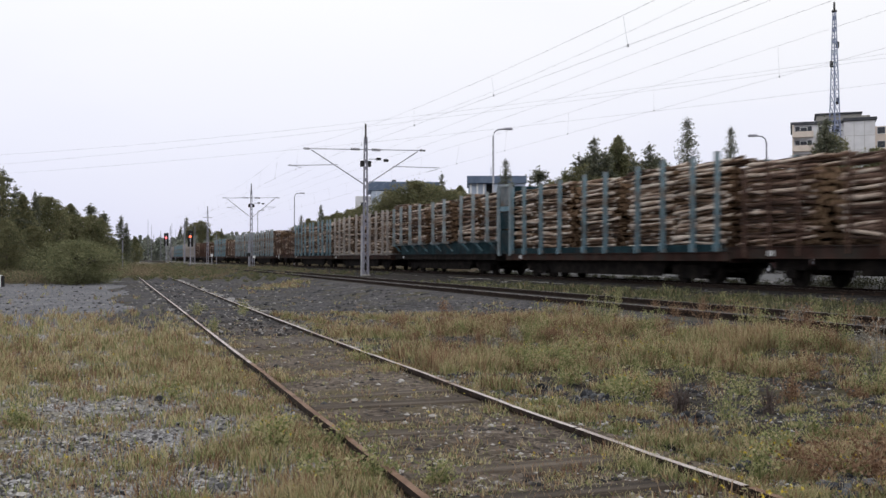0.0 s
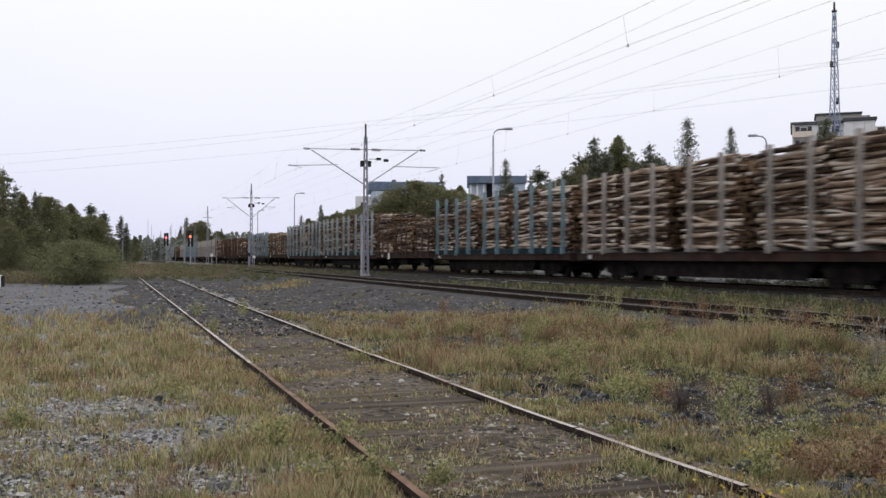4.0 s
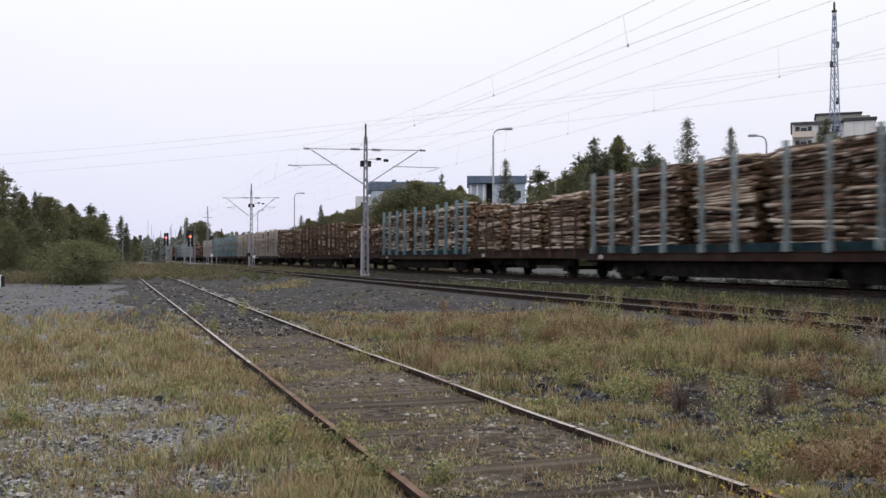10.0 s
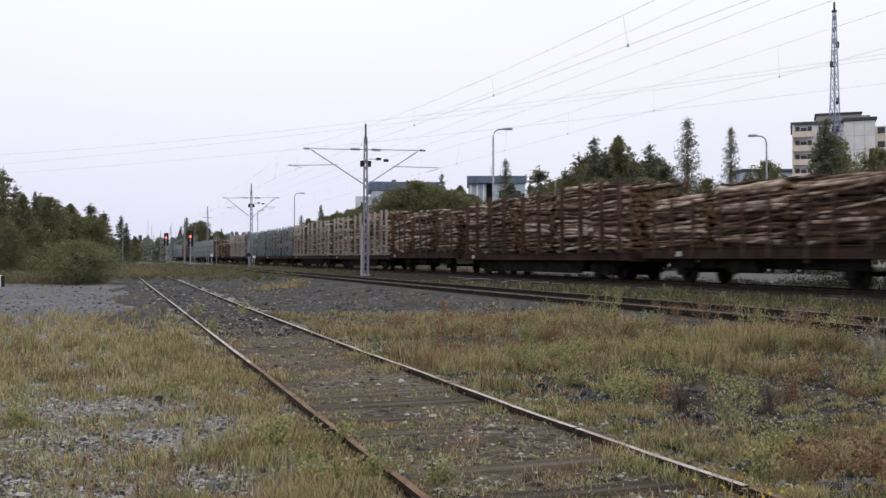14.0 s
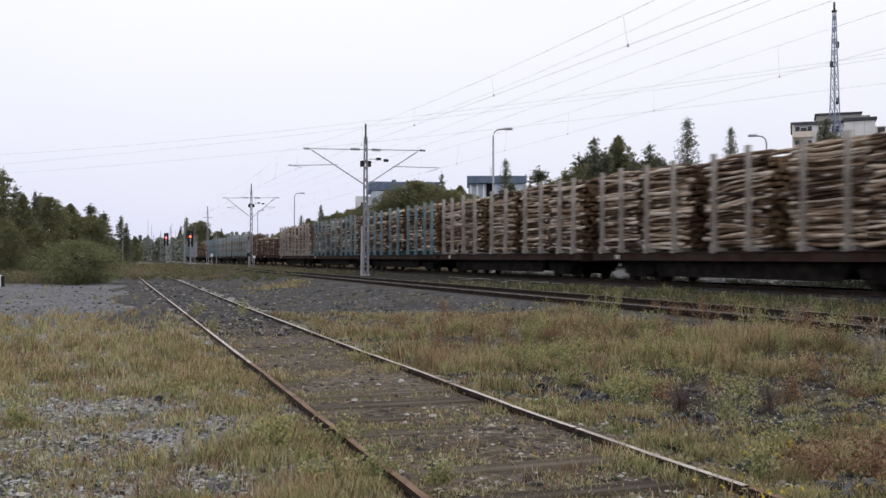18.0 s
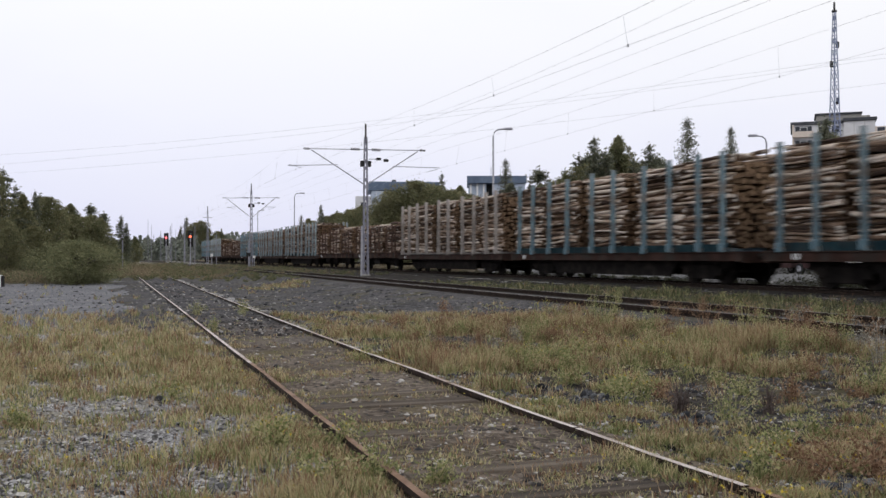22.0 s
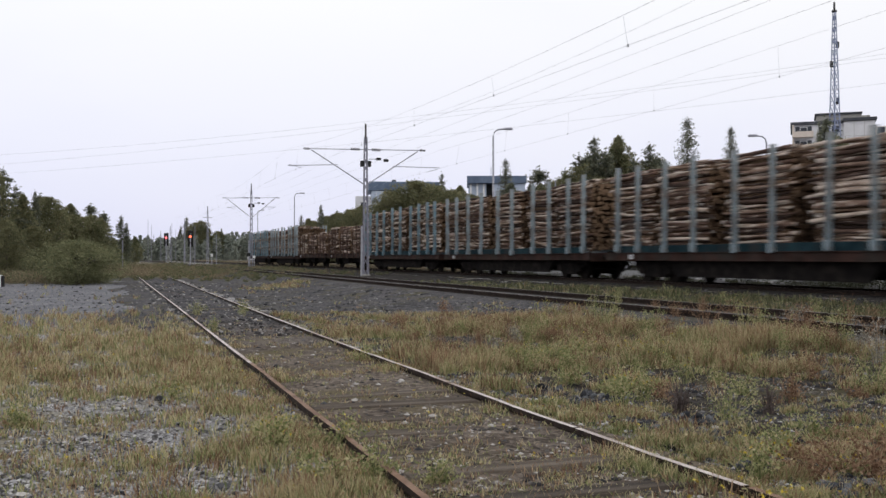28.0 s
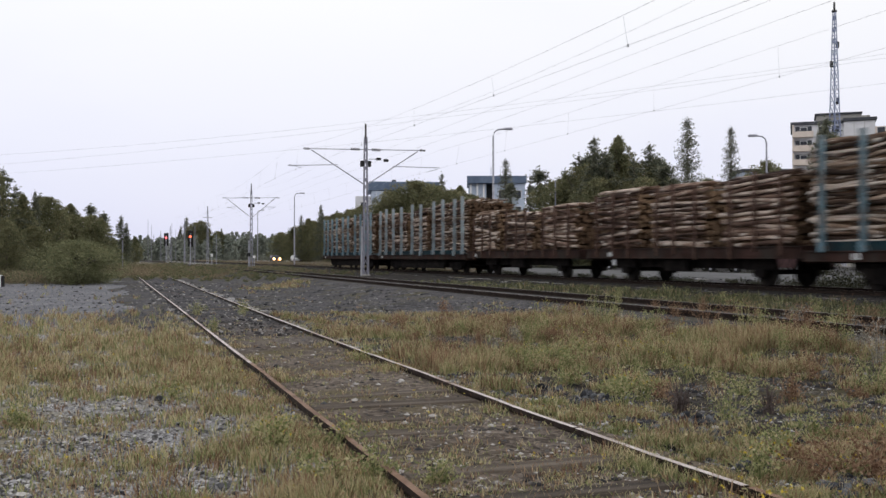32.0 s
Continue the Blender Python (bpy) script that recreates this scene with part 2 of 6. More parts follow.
        me.from_pydata(np.concatenate(self.v).tolist() if self.v else [], [], self.f)
        me.materials.append(mat)
        if smooth:
            me.polygons.foreach_set("use_smooth", [True] * len(me.polygons))
        me.update()
        return me


def part(name, geo, mat, parent=None, label="", at=None, smooth=False):
    ob = new(name, geo if isinstance(geo, bpy.types.Mesh) else geo.mesh(name, mat, smooth))
    if parent is not None:
        ob.parent = parent
    if at is not None:
        ob.matrix_basis = at
    return tagged(ob, label) if label else ob


def thing(name, label, category, at, group=""):
    ob = new(name)
    ob.empty_display_size = 0.2
    ob.matrix_basis = at
    return tagged(ob, label, category, group)


def soup(name, v, f, mat):
    """One mesh straight from arrays."""
    me = bpy.data.meshes.new(name)
    v, f = np.asarray(v, np.float32), np.asarray(f, np.int32)
    me.vertices.add(len(v))
    me.vertices.foreach_set("co", v.ravel())
    k = f.shape[1]
    me.loops.add(f.size)
    me.loops.foreach_set("vertex_index", f.ravel())
    me.polygons.add(len(f))
    me.polygons.foreach_set("loop_start", np.arange(0, f.size, k, dtype=np.int32))
    me.polygons.foreach_set("loop_total", np.full(len(f), k, np.int32))
    me.materials.append(mat)
    me.update(calc_edges=True)
    return me


# ---------------------------------------------------------------- plan: the railway runs along (-0.3307, 0.9437)
DX, DY = -0.3307, 0.9437
HEAD = math.degrees(atan2(-DY, -DX))   # +x of a wagon points along its travel
D_TRAIN, D_NEAR, D_MAST = 20.4, 10.4, 15.4
RAIL_TOP = 0.38


def rail_xy(s, d):
    return (DY * d + DX * s, -DX * d + DY * s)


def along(s, d, z, turn=0.0):
    x, y = rail_xy(s, d)
    return pose(x, y, z, 0, 0, HEAD + turn)


def left_rail(y):
    return 1.538 - 0.3471 * y


def right_rail(y):
    return 2.932 - 0.3393 * y + 1.464 / np.maximum(y, 3.0)


rng = np.random.default_rng(7)


def wave(x, y, scale, seed=0.0):
    """A smooth pseudo-random field from -1 to 1 over arrays."""
    x, y = np.asarray(x) / scale, np.asarray(y) / scale
    return (np.sin(1.7 * x + 0.9 * y + seed) + np.sin(-0.8 * x + 1.9 * y + 2.1 * seed + 1) + np.sin(2.9 * x - 2.3 * y + 0.7 * seed + 4) * 0.6
            + np.sin(3.7 * x + 4.1 * y + 1.3 * seed) * 0.5) / 3.1


def smooth(a, b, x):
    t = np.clip((np.asarray(x, float) - a) / (b - a), 0, 1)
    return t * t * (3 - 2 * t)


def ground_z(x, y):
    x, y = np.asarray(x, float), np.asarray(y, float)
    d, s = DY * x - DX * y, DX * x + DY * y
    z = 0.2 * smooth(6.5, 9.0, d) * (1 - 0.35 * smooth(12.5, 14, d) * (1 - smooth(17.0, 18.5, d)))
    z = z + 0.062 * smooth(2.4, 1.1, np.abs(x - (left_rail(y) + right_rail(y)) / 2)) * smooth(75, 62, y)
    near = 1 - smooth(40, 90, np.hypot(x, y))
    z = z + near * (0.035 * wave(x, y, 1.3, 2) + 0.02 * wave(x, y, 0.45, 5)) * (0.3 + 0.7 * smooth(0.9, 1.5, np.abs(x - (left_rail(y) + right_rail(y)) / 2)))
    return z + 0.08 * smooth(24.5, 27.0, d) - 0.02

# ---------------------------------------------------------------- ground


def ground_material():
    m = bpy.data.materials.new("ground_gravel_and_dry_grass")
    m.use_nodes = True
    n, l = m.node_tree.nodes, m.node_tree.links
    b = n["Principled BSDF"]
    b.inputs["Roughness"].default_value = 0.95
    b.inputs["Specular IOR Level"].default_value = 0.06
    tc = n.new("ShaderNodeTexCoord")

    def ramp(stops, source):
        r = n.new("ShaderNodeValToRGB")
        while len(r.color_ramp.elements) < len(stops):
            r.color_ramp.elements.new(0.5)
        for e, (p, c) in zip(r.color_ramp.elements, stops):
            e.position, e.color = p, (*c, 1)
        l.new(source, r.inputs[0])
        return r.outputs[0]

    def noise_at(scale, detail=6.0, rough=0.6):
        t = n.new("ShaderNodeTexNoise")
        t.inputs["Scale"].default_value, t.inputs["Detail"].default_value, t.inputs["Roughness"].default_value = scale, detail, rough
        l.new(tc.outputs["Object"], t.inputs["Vector"])
        return t.outputs["Fac"]

    def mixed(fac, a, c):
        x = n.new("ShaderNodeMixRGB")
        l.new(fac, x.inputs[0])
        l.new(a, x.inputs[1])
        l.new(c, x.inputs[2])
        return x.outputs[0]

    vor = n.new("ShaderNodeTexVoronoi")
    vor.inputs["Scale"].default_value = 42
    l.new(tc.outputs["Object"], vor.inputs["Vector"])
    grav = ramp([(0.0, (0.10, 0.10, 0.106)), (0.4, (0.25, 0.248, 0.255)), (0.75, (0.40, 0.395, 0.40)), (1.0, (0.60, 0.585, 0.57))], vor.outputs["Color"])
    soil = ramp([(0.3, (0.07, 0.058, 0.046)), (0.5, (0.15, 0.125, 0.10)), (0.7, (0.25, 0.22, 0.18))], noise_at(11, 9, 0.78))
    straw = ramp([(0.3, (0.10, 0.095, 0.055)), (0.5, (0.21, 0.185, 0.115)), (0.7, (0.32, 0.28, 0.19))], noise_at(7, 9, 0.8))
    k1 = ramp([(0.50, (0, 0, 0)), (0.60, (1, 1, 1))], noise_at(1.1, 8, 0.7))
    k2 = ramp([(0.48, (0, 0, 0)), (0.62, (1, 1, 1))], noise_at(0.33, 8, 0.72))
    col = mixed(k2, mixed(k1, grav, soil), straw)
    l.new(col, b.inputs["Base Color"])
    bp = n.new("ShaderNodeBump")
    bp.inputs["Strength"].default_value, bp.inputs["Distance"].default_value = 0.7, 0.03
    l.new(vor.outputs["Distance"], bp.inputs["Height"])
    l.new(bp.outputs[0], b.inputs["Normal"])
    return m


def gravel_material(name, stops, scale=30.0, patch=None, far=None):
    """Loose stone; patch: colour of bare spots; far: (stops, y0, y1), another stone into which it passes raggedly along y."""
    m = bpy.data.materials.new(name)
    m.use_nodes = True
    n, l = m.node_tree.nodes, m.node_tree.links
    b = n["Principled BSDF"]
    b.inputs["Roughness"].default_value = 0.95
    b.inputs["Specular IOR Level"].default_value = 0.06
    tc = n.new("ShaderNodeTexCoord")
    vor = n.new("ShaderNodeTexVoronoi")
    vor.inputs["Scale"].default_value = scale
    l.new(tc.outputs["Object"], vor.inputs["Vector"])
    sep = n.new("ShaderNodeSeparateColor")
    l.new(vor.outputs["Color"], sep.inputs[0])
    big = n.new("ShaderNodeTexNoise")
    big.inputs["Scale"].default_value, big.inputs["Detail"].default_value, big.inputs["Roughness"].default_value = 0.7, 8.0, 0.7
    l.new(tc.outputs["Object"], big.inputs["Vector"])
    add = n.new("ShaderNodeMath")
    add.operation = "MULTIPLY_ADD"
    add.inputs[1].default_value = 0.45
    l.new(sep.outputs[0], add.inputs[0])
    sub = n.new("ShaderNodeMath")
    sub.operation = "MULTIPLY_ADD"
    sub.inputs[1].default_value, sub.inputs[2].default_value = 0.9, -0.18
    l.new(big.outputs["Fac"], sub.inputs[0])
    l.new(sub.outputs[0], add.inputs[2])
    r = n.new("ShaderNodeValToRGB")
    while len(r.color_ramp.elements) < len(stops):
        r.color_ramp.elements.new(0.5)
    for e, (p, c) in zip(r.color_ramp.elements, stops):
        e.position, e.color = p, (*c, 1)
    l.new(add.outputs[0], r.inputs[0])
    col = r.outputs[0]
    if patch:
        pn, pr, pm = n.new("ShaderNodeTexNoise"), n.new("ShaderNodeMapRange"), n.new("ShaderNodeMixRGB")
        pn.inputs["Scale"].default_value, pn.inputs["Detail"].default_value, pn.inputs["Roughness"].default_value = 0.8, 8.0, 0.75
        pr.inputs["From Min"].default_value, pr.inputs["From Max"].default_value = 0.52, 0.62
        l.new(tc.outputs["Object"], pn.inputs["Vector"])
        l.new(pn.outputs["Fac"], pr.inputs["Value"])
        l.new(pr.outputs[0], pm.inputs[0])
        l.new(col, pm.inputs[1])
        pm.inputs[2].default_value = (*patch, 1)
        col = pm.outputs[0]
    if far:
        r2 = n.new("ShaderNodeValToRGB")
        while len(r2.color_ramp.elements) < len(far[0]):
            r2.color_ramp.elements.new(0.5)
        for e, (p, c) in zip(r2.color_ramp.elements, far[0]):
            e.position, e.color = p, (*c, 1)
        l.new(add.outputs[0], r2.inputs[0])
        xyz, off, rag, step, fm = n.new("ShaderNodeSeparateXYZ"), n.new("ShaderNodeMath"), n.new("ShaderNodeTexNoise"), n.new("ShaderNodeMapRange"), n.new("ShaderNodeMixRGB")
        l.new(tc.outputs["Object"], xyz.inputs[0])
        rag.inputs["Scale"].default_value, rag.inputs["Detail"].default_value, rag.inputs["Roughness"].default_value = 0.9, 8.0, 0.75
        l.new(tc.outputs["Object"], rag.inputs["Vector"])
        off.operation = "MULTIPLY_ADD"
        off.inputs[1].default_value = 14.0
        l.new(rag.outputs["Fac"], off.inputs[0])
        l.new(xyz.outputs["Y"], off.inputs[2])
        step.inputs["From Min"].default_value, step.inputs["From Max"].default_value = far[1] + 7.0, far[2] + 7.0
        l.new(off.outputs[0], step.inputs["Value"])
        l.new(step.outputs[0], fm.inputs[0])
        l.new(col, fm.inputs[1])
        l.new(r2.outputs[0], fm.inputs[2])
        col = fm.outputs[0]
    l.new(col, b.inputs["Base Color"])
    bp = n.new("ShaderNodeBump")
    bp.inputs["Strength"].default_value, bp.inputs["Distance"].default_value = 0.8, 0.03
    l.new(vor.outputs["Distance"], bp.inputs["Height"])
    l.new(bp.outputs[0], b.inputs["Normal"])
    return m


GROUND = ground_material()
DARK_STOPS = [(0.2, (0.03, 0.029, 0.032)), (0.5, (0.07, 0.067, 0.071)), (0.75, (0.125, 0.12, 0.122)), (0.92, (0.21, 0.205, 0.20)), (1.0, (0.33, 0.32, 0.31))]
BALLAST = gravel_material("track_ballast_dark", DARK_STOPS, 11, (0.085, 0.078, 0.05))
# ballast blackened to carry the shadow under and beside the train
SHADED_BALLAST = gravel_material("main_line_ballast_shaded", [(0.2, (0.016, 0.015, 0.015)), (0.5, (0.034, 0.031, 0.03)), (0.75, (0.06, 0.055, 0.052)), (1.0, (0.12, 0.11, 0.105))], 22, (0.05, 0.045, 0.032))
LANE = gravel_material("lane_grey_gravel", [(0.2, (0.09, 0.09, 0.10)), (0.5, (0.155, 0.155, 0.168)), (0.8, (0.23, 0.23, 0.24)), (1.0, (0.42, 0.42, 0.42))], 15)
# dark soil, lowered further so gaps between plants read as shaded
YARD = gravel_material("yard_soil_and_plant_shade", [(0.2, (0.015, 0.0135, 0.013)), (0.45, (0.042, 0.037, 0.033)), (0.7, (0.098, 0.087, 0.075)), (1.0, (0.36, 0.34, 0.31))], 22, (0.07, 0.062, 0.033), (DARK_STOPS, 13.5, 20.0))
OLIVE = gravel_material("low_growth_olive", [(0.2, (0.045, 0.045, 0.026)), (0.5, (0.095, 0.09, 0.05)), (0.75, (0.15, 0.135, 0.08)), (1.0, (0.24, 0.20, 0.13))], 2.5)
SOIL = gravel_material("siding_soil", [(0.2, (0.036, 0.029, 0.025)), (0.5, (0.115, 0.094, 0.077)), (0.75, (0.20, 0.167, 0.14)), (1.0, (0.40, 0.36, 0.33))], 24, (0.12, 0.10, 0.06), (DARK_STOPS, 12.0, 20.0))


def sheet(name, xs_of, ys, mat, lift, cols=12):
    """A strip of ground cover that lies on the ground; xs_of(y) gives its two edges."""
    v, f = [], []
    for i, y in enumerate(ys):
        a, b = xs_of(y)
        sink = 0.06 if i in (0, len(ys) - 1) else 0.0
        t = np.linspace(0, 1, cols)
        x = a + (b - a) * t
        yy = np.full(cols, y)
        z = ground_z(x, yy) + lift - sink - 0.05 * np.maximum(np.abs(t - 0.5) * 2 - 0.85, 0) / 0.15
        v.append(np.stack([x, yy, z], 1))
        if i:
            k = i * cols
            f += [(k - cols + j, k - cols + j + 1, k + j + 1, k + j) for j in range(cols - 1)]
    ob = new(name, soup(name, np.concatenate(v), f, mat))
    return ob


def build_ground():
    def axis(fine, step, far):
        a = list(np.arange(0, fine, step))
        s = step
        while a[-1] < far:
            s *= 1.16
            a.append(a[-1] + s)
        return np.array(a)
    p = axis(22, 0.22, 3200)
    xs = np.concatenate([-p[:0:-1], p])
    q = axis(50, 0.25, 3600)
    ys = np.concatenate([-axis(4, 0.5, 400)[:0:-1], q])
    gx, gy = np.meshgrid(xs, ys)
    gz = ground_z(gx, gy)
    nx, ny = len(xs), len(ys)
    i, j = np.meshgrid(np.arange(nx - 1), np.arange(ny - 1))
    k = (j * nx + i).ravel()
    f = np.stack([k, k + 1, k + nx + 1, k + nx], 1)
    ob = new("ground", soup("ground", np.stack([gx.ravel(), gy.ravel(), gz.ravel()], 1), f, GROUND))
    tagged(ob, "gravelly railway yard ground with patches of dry grass", "ground", kind="structure")
    ys = np.concatenate([np.arange(-30, 3, 1.0), np.arange(3, 30, 0.3), np.arange(30, 70, 1.0)])
    ob = sheet("siding_bed", lambda y: (left_rail(y) - 0.25 - 0.12 * sin(y * 2.1), right_rail(y) + 0.35 + 0.15 * sin(1.3 * y)), ys, SOIL, 0.026)
    tagged(ob, "brown soil and fine stone in the old siding", "ground", kind="structure")
    ys = np.concatenate([np.arange(-30, 3, 1.0), np.arange(3, 23, 0.4)])
    ob = sheet("yard_soil", lambda y: (right_rail(y) + 0.25 + 0.1 * sin(2.3 * y), min((9.0 + DX * y) / DY, right_rail(y) + 14)), ys, YARD, 0.026, 40)
    tagged(ob, "gravelly soil with moss and dry litter, darkened for shade between plants", "ground", kind="structure")
    # dark sheets added for the shade seen beside and beneath the wagons
    for d0, d1, y1, mat in ((11.9, 18.6, 420, SHADED_BALLAST), (22.2, 26.7, 220, YARD), (37.3, 80.0, 220, YARD)):
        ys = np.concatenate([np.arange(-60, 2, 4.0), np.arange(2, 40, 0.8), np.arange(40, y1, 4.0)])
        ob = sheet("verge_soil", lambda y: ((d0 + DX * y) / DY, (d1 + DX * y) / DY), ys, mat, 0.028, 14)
        tagged(ob, "soil along the main line, darkened as if in the train's shade", "ground", kind="structure")
    ys = np.arange(18, 66, 0.8)
    ob = sheet("gravel_lane", lambda y: (left_rail(y) - 7.6 + 0.5 * sin(0.4 * y), left_rail(y) - 0.5 - 0.9 * smooth(30, 18, y) + 0.3 * sin(0.9 * y)), ys, LANE, 0.024)
    tagged(ob, "flat grey gravel lane beside the siding", "lane", kind="structure")
    ys = np.concatenate([np.arange(56, 150, 3.0), np.arange(150, 520, 12.0)])
    ob = sheet("far_verge", lambda y: ((-30 + DX * y) / DY, (8.2 + DX * y) / DY), ys, OLIVE, 0.045, 24)
    tagged(ob, "olive and brown low growth beyond the siding", "ground", kind="structure")
    ys = np.arange(15, 62, 0.8)
    ob = sheet("siding_shoulder", lambda y: (left_rail(y) - 1.5 - 0.5 * sin(0.7 * y), left_rail(y) - 0.12), ys, BALLAST, 0.032, 8)
    tagged(ob, "dark stony shoulder beside the siding", "ballast", kind="structure")
    ys = np.arange(19, 75, 0.8)

    def apron(y):
        d = 9.2
        x_far = (d + DX * y) / DY
        w = float(smooth(14, 26, y))
        return (right_rail(y) + 0.3 + (1 - w) * 0.3, right_rail(y) + 0.9 + (x_far - right_rail(y) - 0.9) * (0.35 + 0.65 * w))
    ob = sheet("ballast_apron", apron, ys, BALLAST, 0.036, 20)
    tagged(ob, "dark grey crushed stone between the tracks", "ballast", kind="structure")


def rail_geo(points, head, height, foot):
    """Rail with head, web and foot swept along points at its top."""
    pr = [(-head / 2, 0), (head / 2, 0), (head / 2, -0.035), (0.009, -0.05), (0.009, -height + 0.03), (foot / 2, -height + 0.012), (foot / 2, -height),
          (-foot / 2, -height), (-foot / 2, -height + 0.012), (-0.009, -height + 0.03), (-0.009, -0.05), (-head / 2, -0.035)]
    pts = [Vector(p) for p in points]
    v, f = [], []
    k = len(pr)
    for i, p in enumerate(pts):
        t = (pts[min(i + 1, len(pts) - 1)] - pts[max(i - 1, 0)]).normalized()
        side = Vector((t.y, -t.x, 0)).normalized()
        v += [tuple(p + side * a + Vector((0, 0, b))) for a, b in pr]
        if i:
            for j in range(k):
                q = (j + 1) % k
                f.append(((i - 1) * k + j, (i - 1) * k + q, i * k + q, i * k + j))
    f.append(tuple(range(k)))
    f.append(tuple((len(pts) - 1) * k + j for j in range(k))[::-1])
    return Geo().add(v, f)


def two_tone_rail(name, points, parent, label, top=None, head=0.07):
    ob = part(name, rail_geo(points, head, 0.14, 0.12), RUST, parent, label)
    ob.data.materials.append(top or STEEL)
    for p in ob.data.polygons:
        if p.normal.z > 0.7 and p.index % 12 == 0:
            p.material_index = 1
    return ob


def build_siding():
    track = thing("siding_track", "old rusty siding rails on weathered wooden sleepers", "railway track", pose(0, 0, 0))
    ys = np.concatenate([np.arange(-30, 2.6, 1.5), np.arange(2.6, 16, 0.35), np.arange(16, 64, 1.5)])
    joints = {"left": (10.6, 4.35), "right": (8.95, 6.58, 4.9)}
    for side, fn in (("left", left_rail), ("right", right_rail)):
        stops = [ys[0], *sorted(joints[side]), ys[-1]]
        for a, b in zip(stops, stops[1:]):
            yy = np.concatenate([[a + 0.016], ys[(ys > a + 0.05) & (ys < b - 0.05)], [b - 0.016]])
            pts = [(float(fn(y)), float(y), 0.12 + 0.012 * float(wave(y, y, 2.0, 1)) * (1 if y < 12 else 0)) for y in yy]
            two_tone_rail("rail", pts, track, "worn rusty rail with a bright running edge", RUSTY_STEEL if a < 4.9 or side == "left" and a < 9.5 else STEEL, 0.044)
        for y in joints[side]:
            g = Geo()
            for off in (-0.045, 0.045):
                x = float(fn(y))
                g.box(-0.012, -0.3, -0.06, 0.012, 0.3, 0.02, 0.006, pose(x + off, y, 0.04, 0, 0, 19.3))
            part("fishplate", g, RUST, track)
    base = Geo()
    base.box(-0.72, -0.12, -0.16, 0.72, 0.12, 0.0, 0.03)
    me = base.mesh("sleeper", SLEEPER)
    y, k = 3.2 - 30 * 0.63 * 0.944, 0
    while y < 38:
        x = float(left_rail(y) + right_rail(y)) / 2
        jit = random.uniform(-1, 1)
        part("sleeper", me, SLEEPER, track, at=pose(x, y, 0.094 - 0.03 * float(smooth(7.5, 11, y)) + random.uniform(-0.03, 0.004), random.uniform(-4, 4), random.uniform(-1.0, 1.0), 19.3 + jit * 1.5))
        y += 0.63 * 0.944
        k += 1


def build_main_track(name, label, d0, near):
    s0, s1 = -420.0, 620.0
    track = thing(name, label, "railway track", pose(0, 0, 0))
    g = Geo()
    prof = [(-2.4, 0.0), (-1.6, 0.2), (1.6, 0.2), (2.4, 0.0)]
    ss = np.concatenate([np.arange(s0, -2, 38.0), np.arange(-2, 90, 3.0), np.arange(90, s1, 25.0)])
    v, f = [], []
    for i, s in enumerate(ss):
        for w, h in prof:
            x, y = rail_xy(s, d0 + w)
            v.append((x, y, 0.06 + h))
        if i:
            k = i * 4
            f += [(k - 4 + j, k - 3 + j, k + 1 + j, k + j) for j in range(3)]
    # the bed under the train gets the stone with shadow in its colour
    part("ballast_bed", Geo().add(v, f), SHADED_BALLAST if not near else BALLAST, track, "dark grey crushed stone ballast")
    for off in (-0.797, 0.797):
        pts = [(*rail_xy(s, d0 + off), RAIL_TOP) for s in ss]
        two_tone_rail("rail", pts, track, "steel rail with a rusty web darkened for shade", DULL_STEEL)
    sl = Geo()
    sl.box(-0.13, -1.3, -0.2, 0.13, 1.3, 0.0, 0.02)
    me = sl.mesh("sleeper", CONCRETE if not near else SLEEPER)
    for i in range(115 if near else 90):
        part("sleeper", me, SLEEPER, track, at=along(-8.2 + i * 0.61, d0, RAIL_TOP - 0.135))


build_ground()
build_siding()
build_main_track("near_main_track", "main line track with rusty sided rails in dark ballast", D_NEAR, True)
build_main_track("far_main_track", "main line track under the passing train", D_TRAIN, False)

# ---------------------------------------------------------------- the timber train
LOG_LEN = 3.05


def log_mesh(seed, length, r):
    rg = np.random.default_rng(seed)
    g = Geo()
    bend = rg.uniform(-0.055, 0.055, 2)
    pts, rad = [], []
    for i in range(7):
        t = i / 6
        pts.append((length * (t - 0.5), bend[0] * sin(pi * t) + rg.normal(0, 0.011), bend[1] * sin(pi * t) + rg.normal(0, 0.015)))
        rad.append(r * (1.15 - 0.34 * t) * rg.uniform(0.88, 1.12))
    g.tube(pts, rad, 8)
    me = g.mesh("log", BARK, True)
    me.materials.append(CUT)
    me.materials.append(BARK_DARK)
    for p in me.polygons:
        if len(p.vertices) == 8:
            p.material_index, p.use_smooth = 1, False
    return me


# cut ends browned down to the tone they have in the stacks' shadow
CUT = material("log_cut_end_shaded", ramp3((0.06, 0.036, 0.022), (0.12, 0.072, 0.043), (0.22, 0.145, 0.09)), scale=20, objrand=0.4)
LOGS = [log_mesh(100 + i, LOG_LEN * (0.95 + 0.02 * (i % 5)), 0.038 + 0.0068 * (i % 6)) for i in range(18)]
LONG_LOGS = [log_mesh(200 + i, 3.35 * (0.93 + 0.03 * (i % 5)), 0.038 + 0.0068 * (i % 6)) for i in range(18)]


def darken(me):
    d = me.copy()
    d.materials[0] = BARK_DARK
    return d


DARK_LOGS = [darken(m) for m in LONG_LOGS]
DARK_SHORT = [darken(m) for m in LOGS]


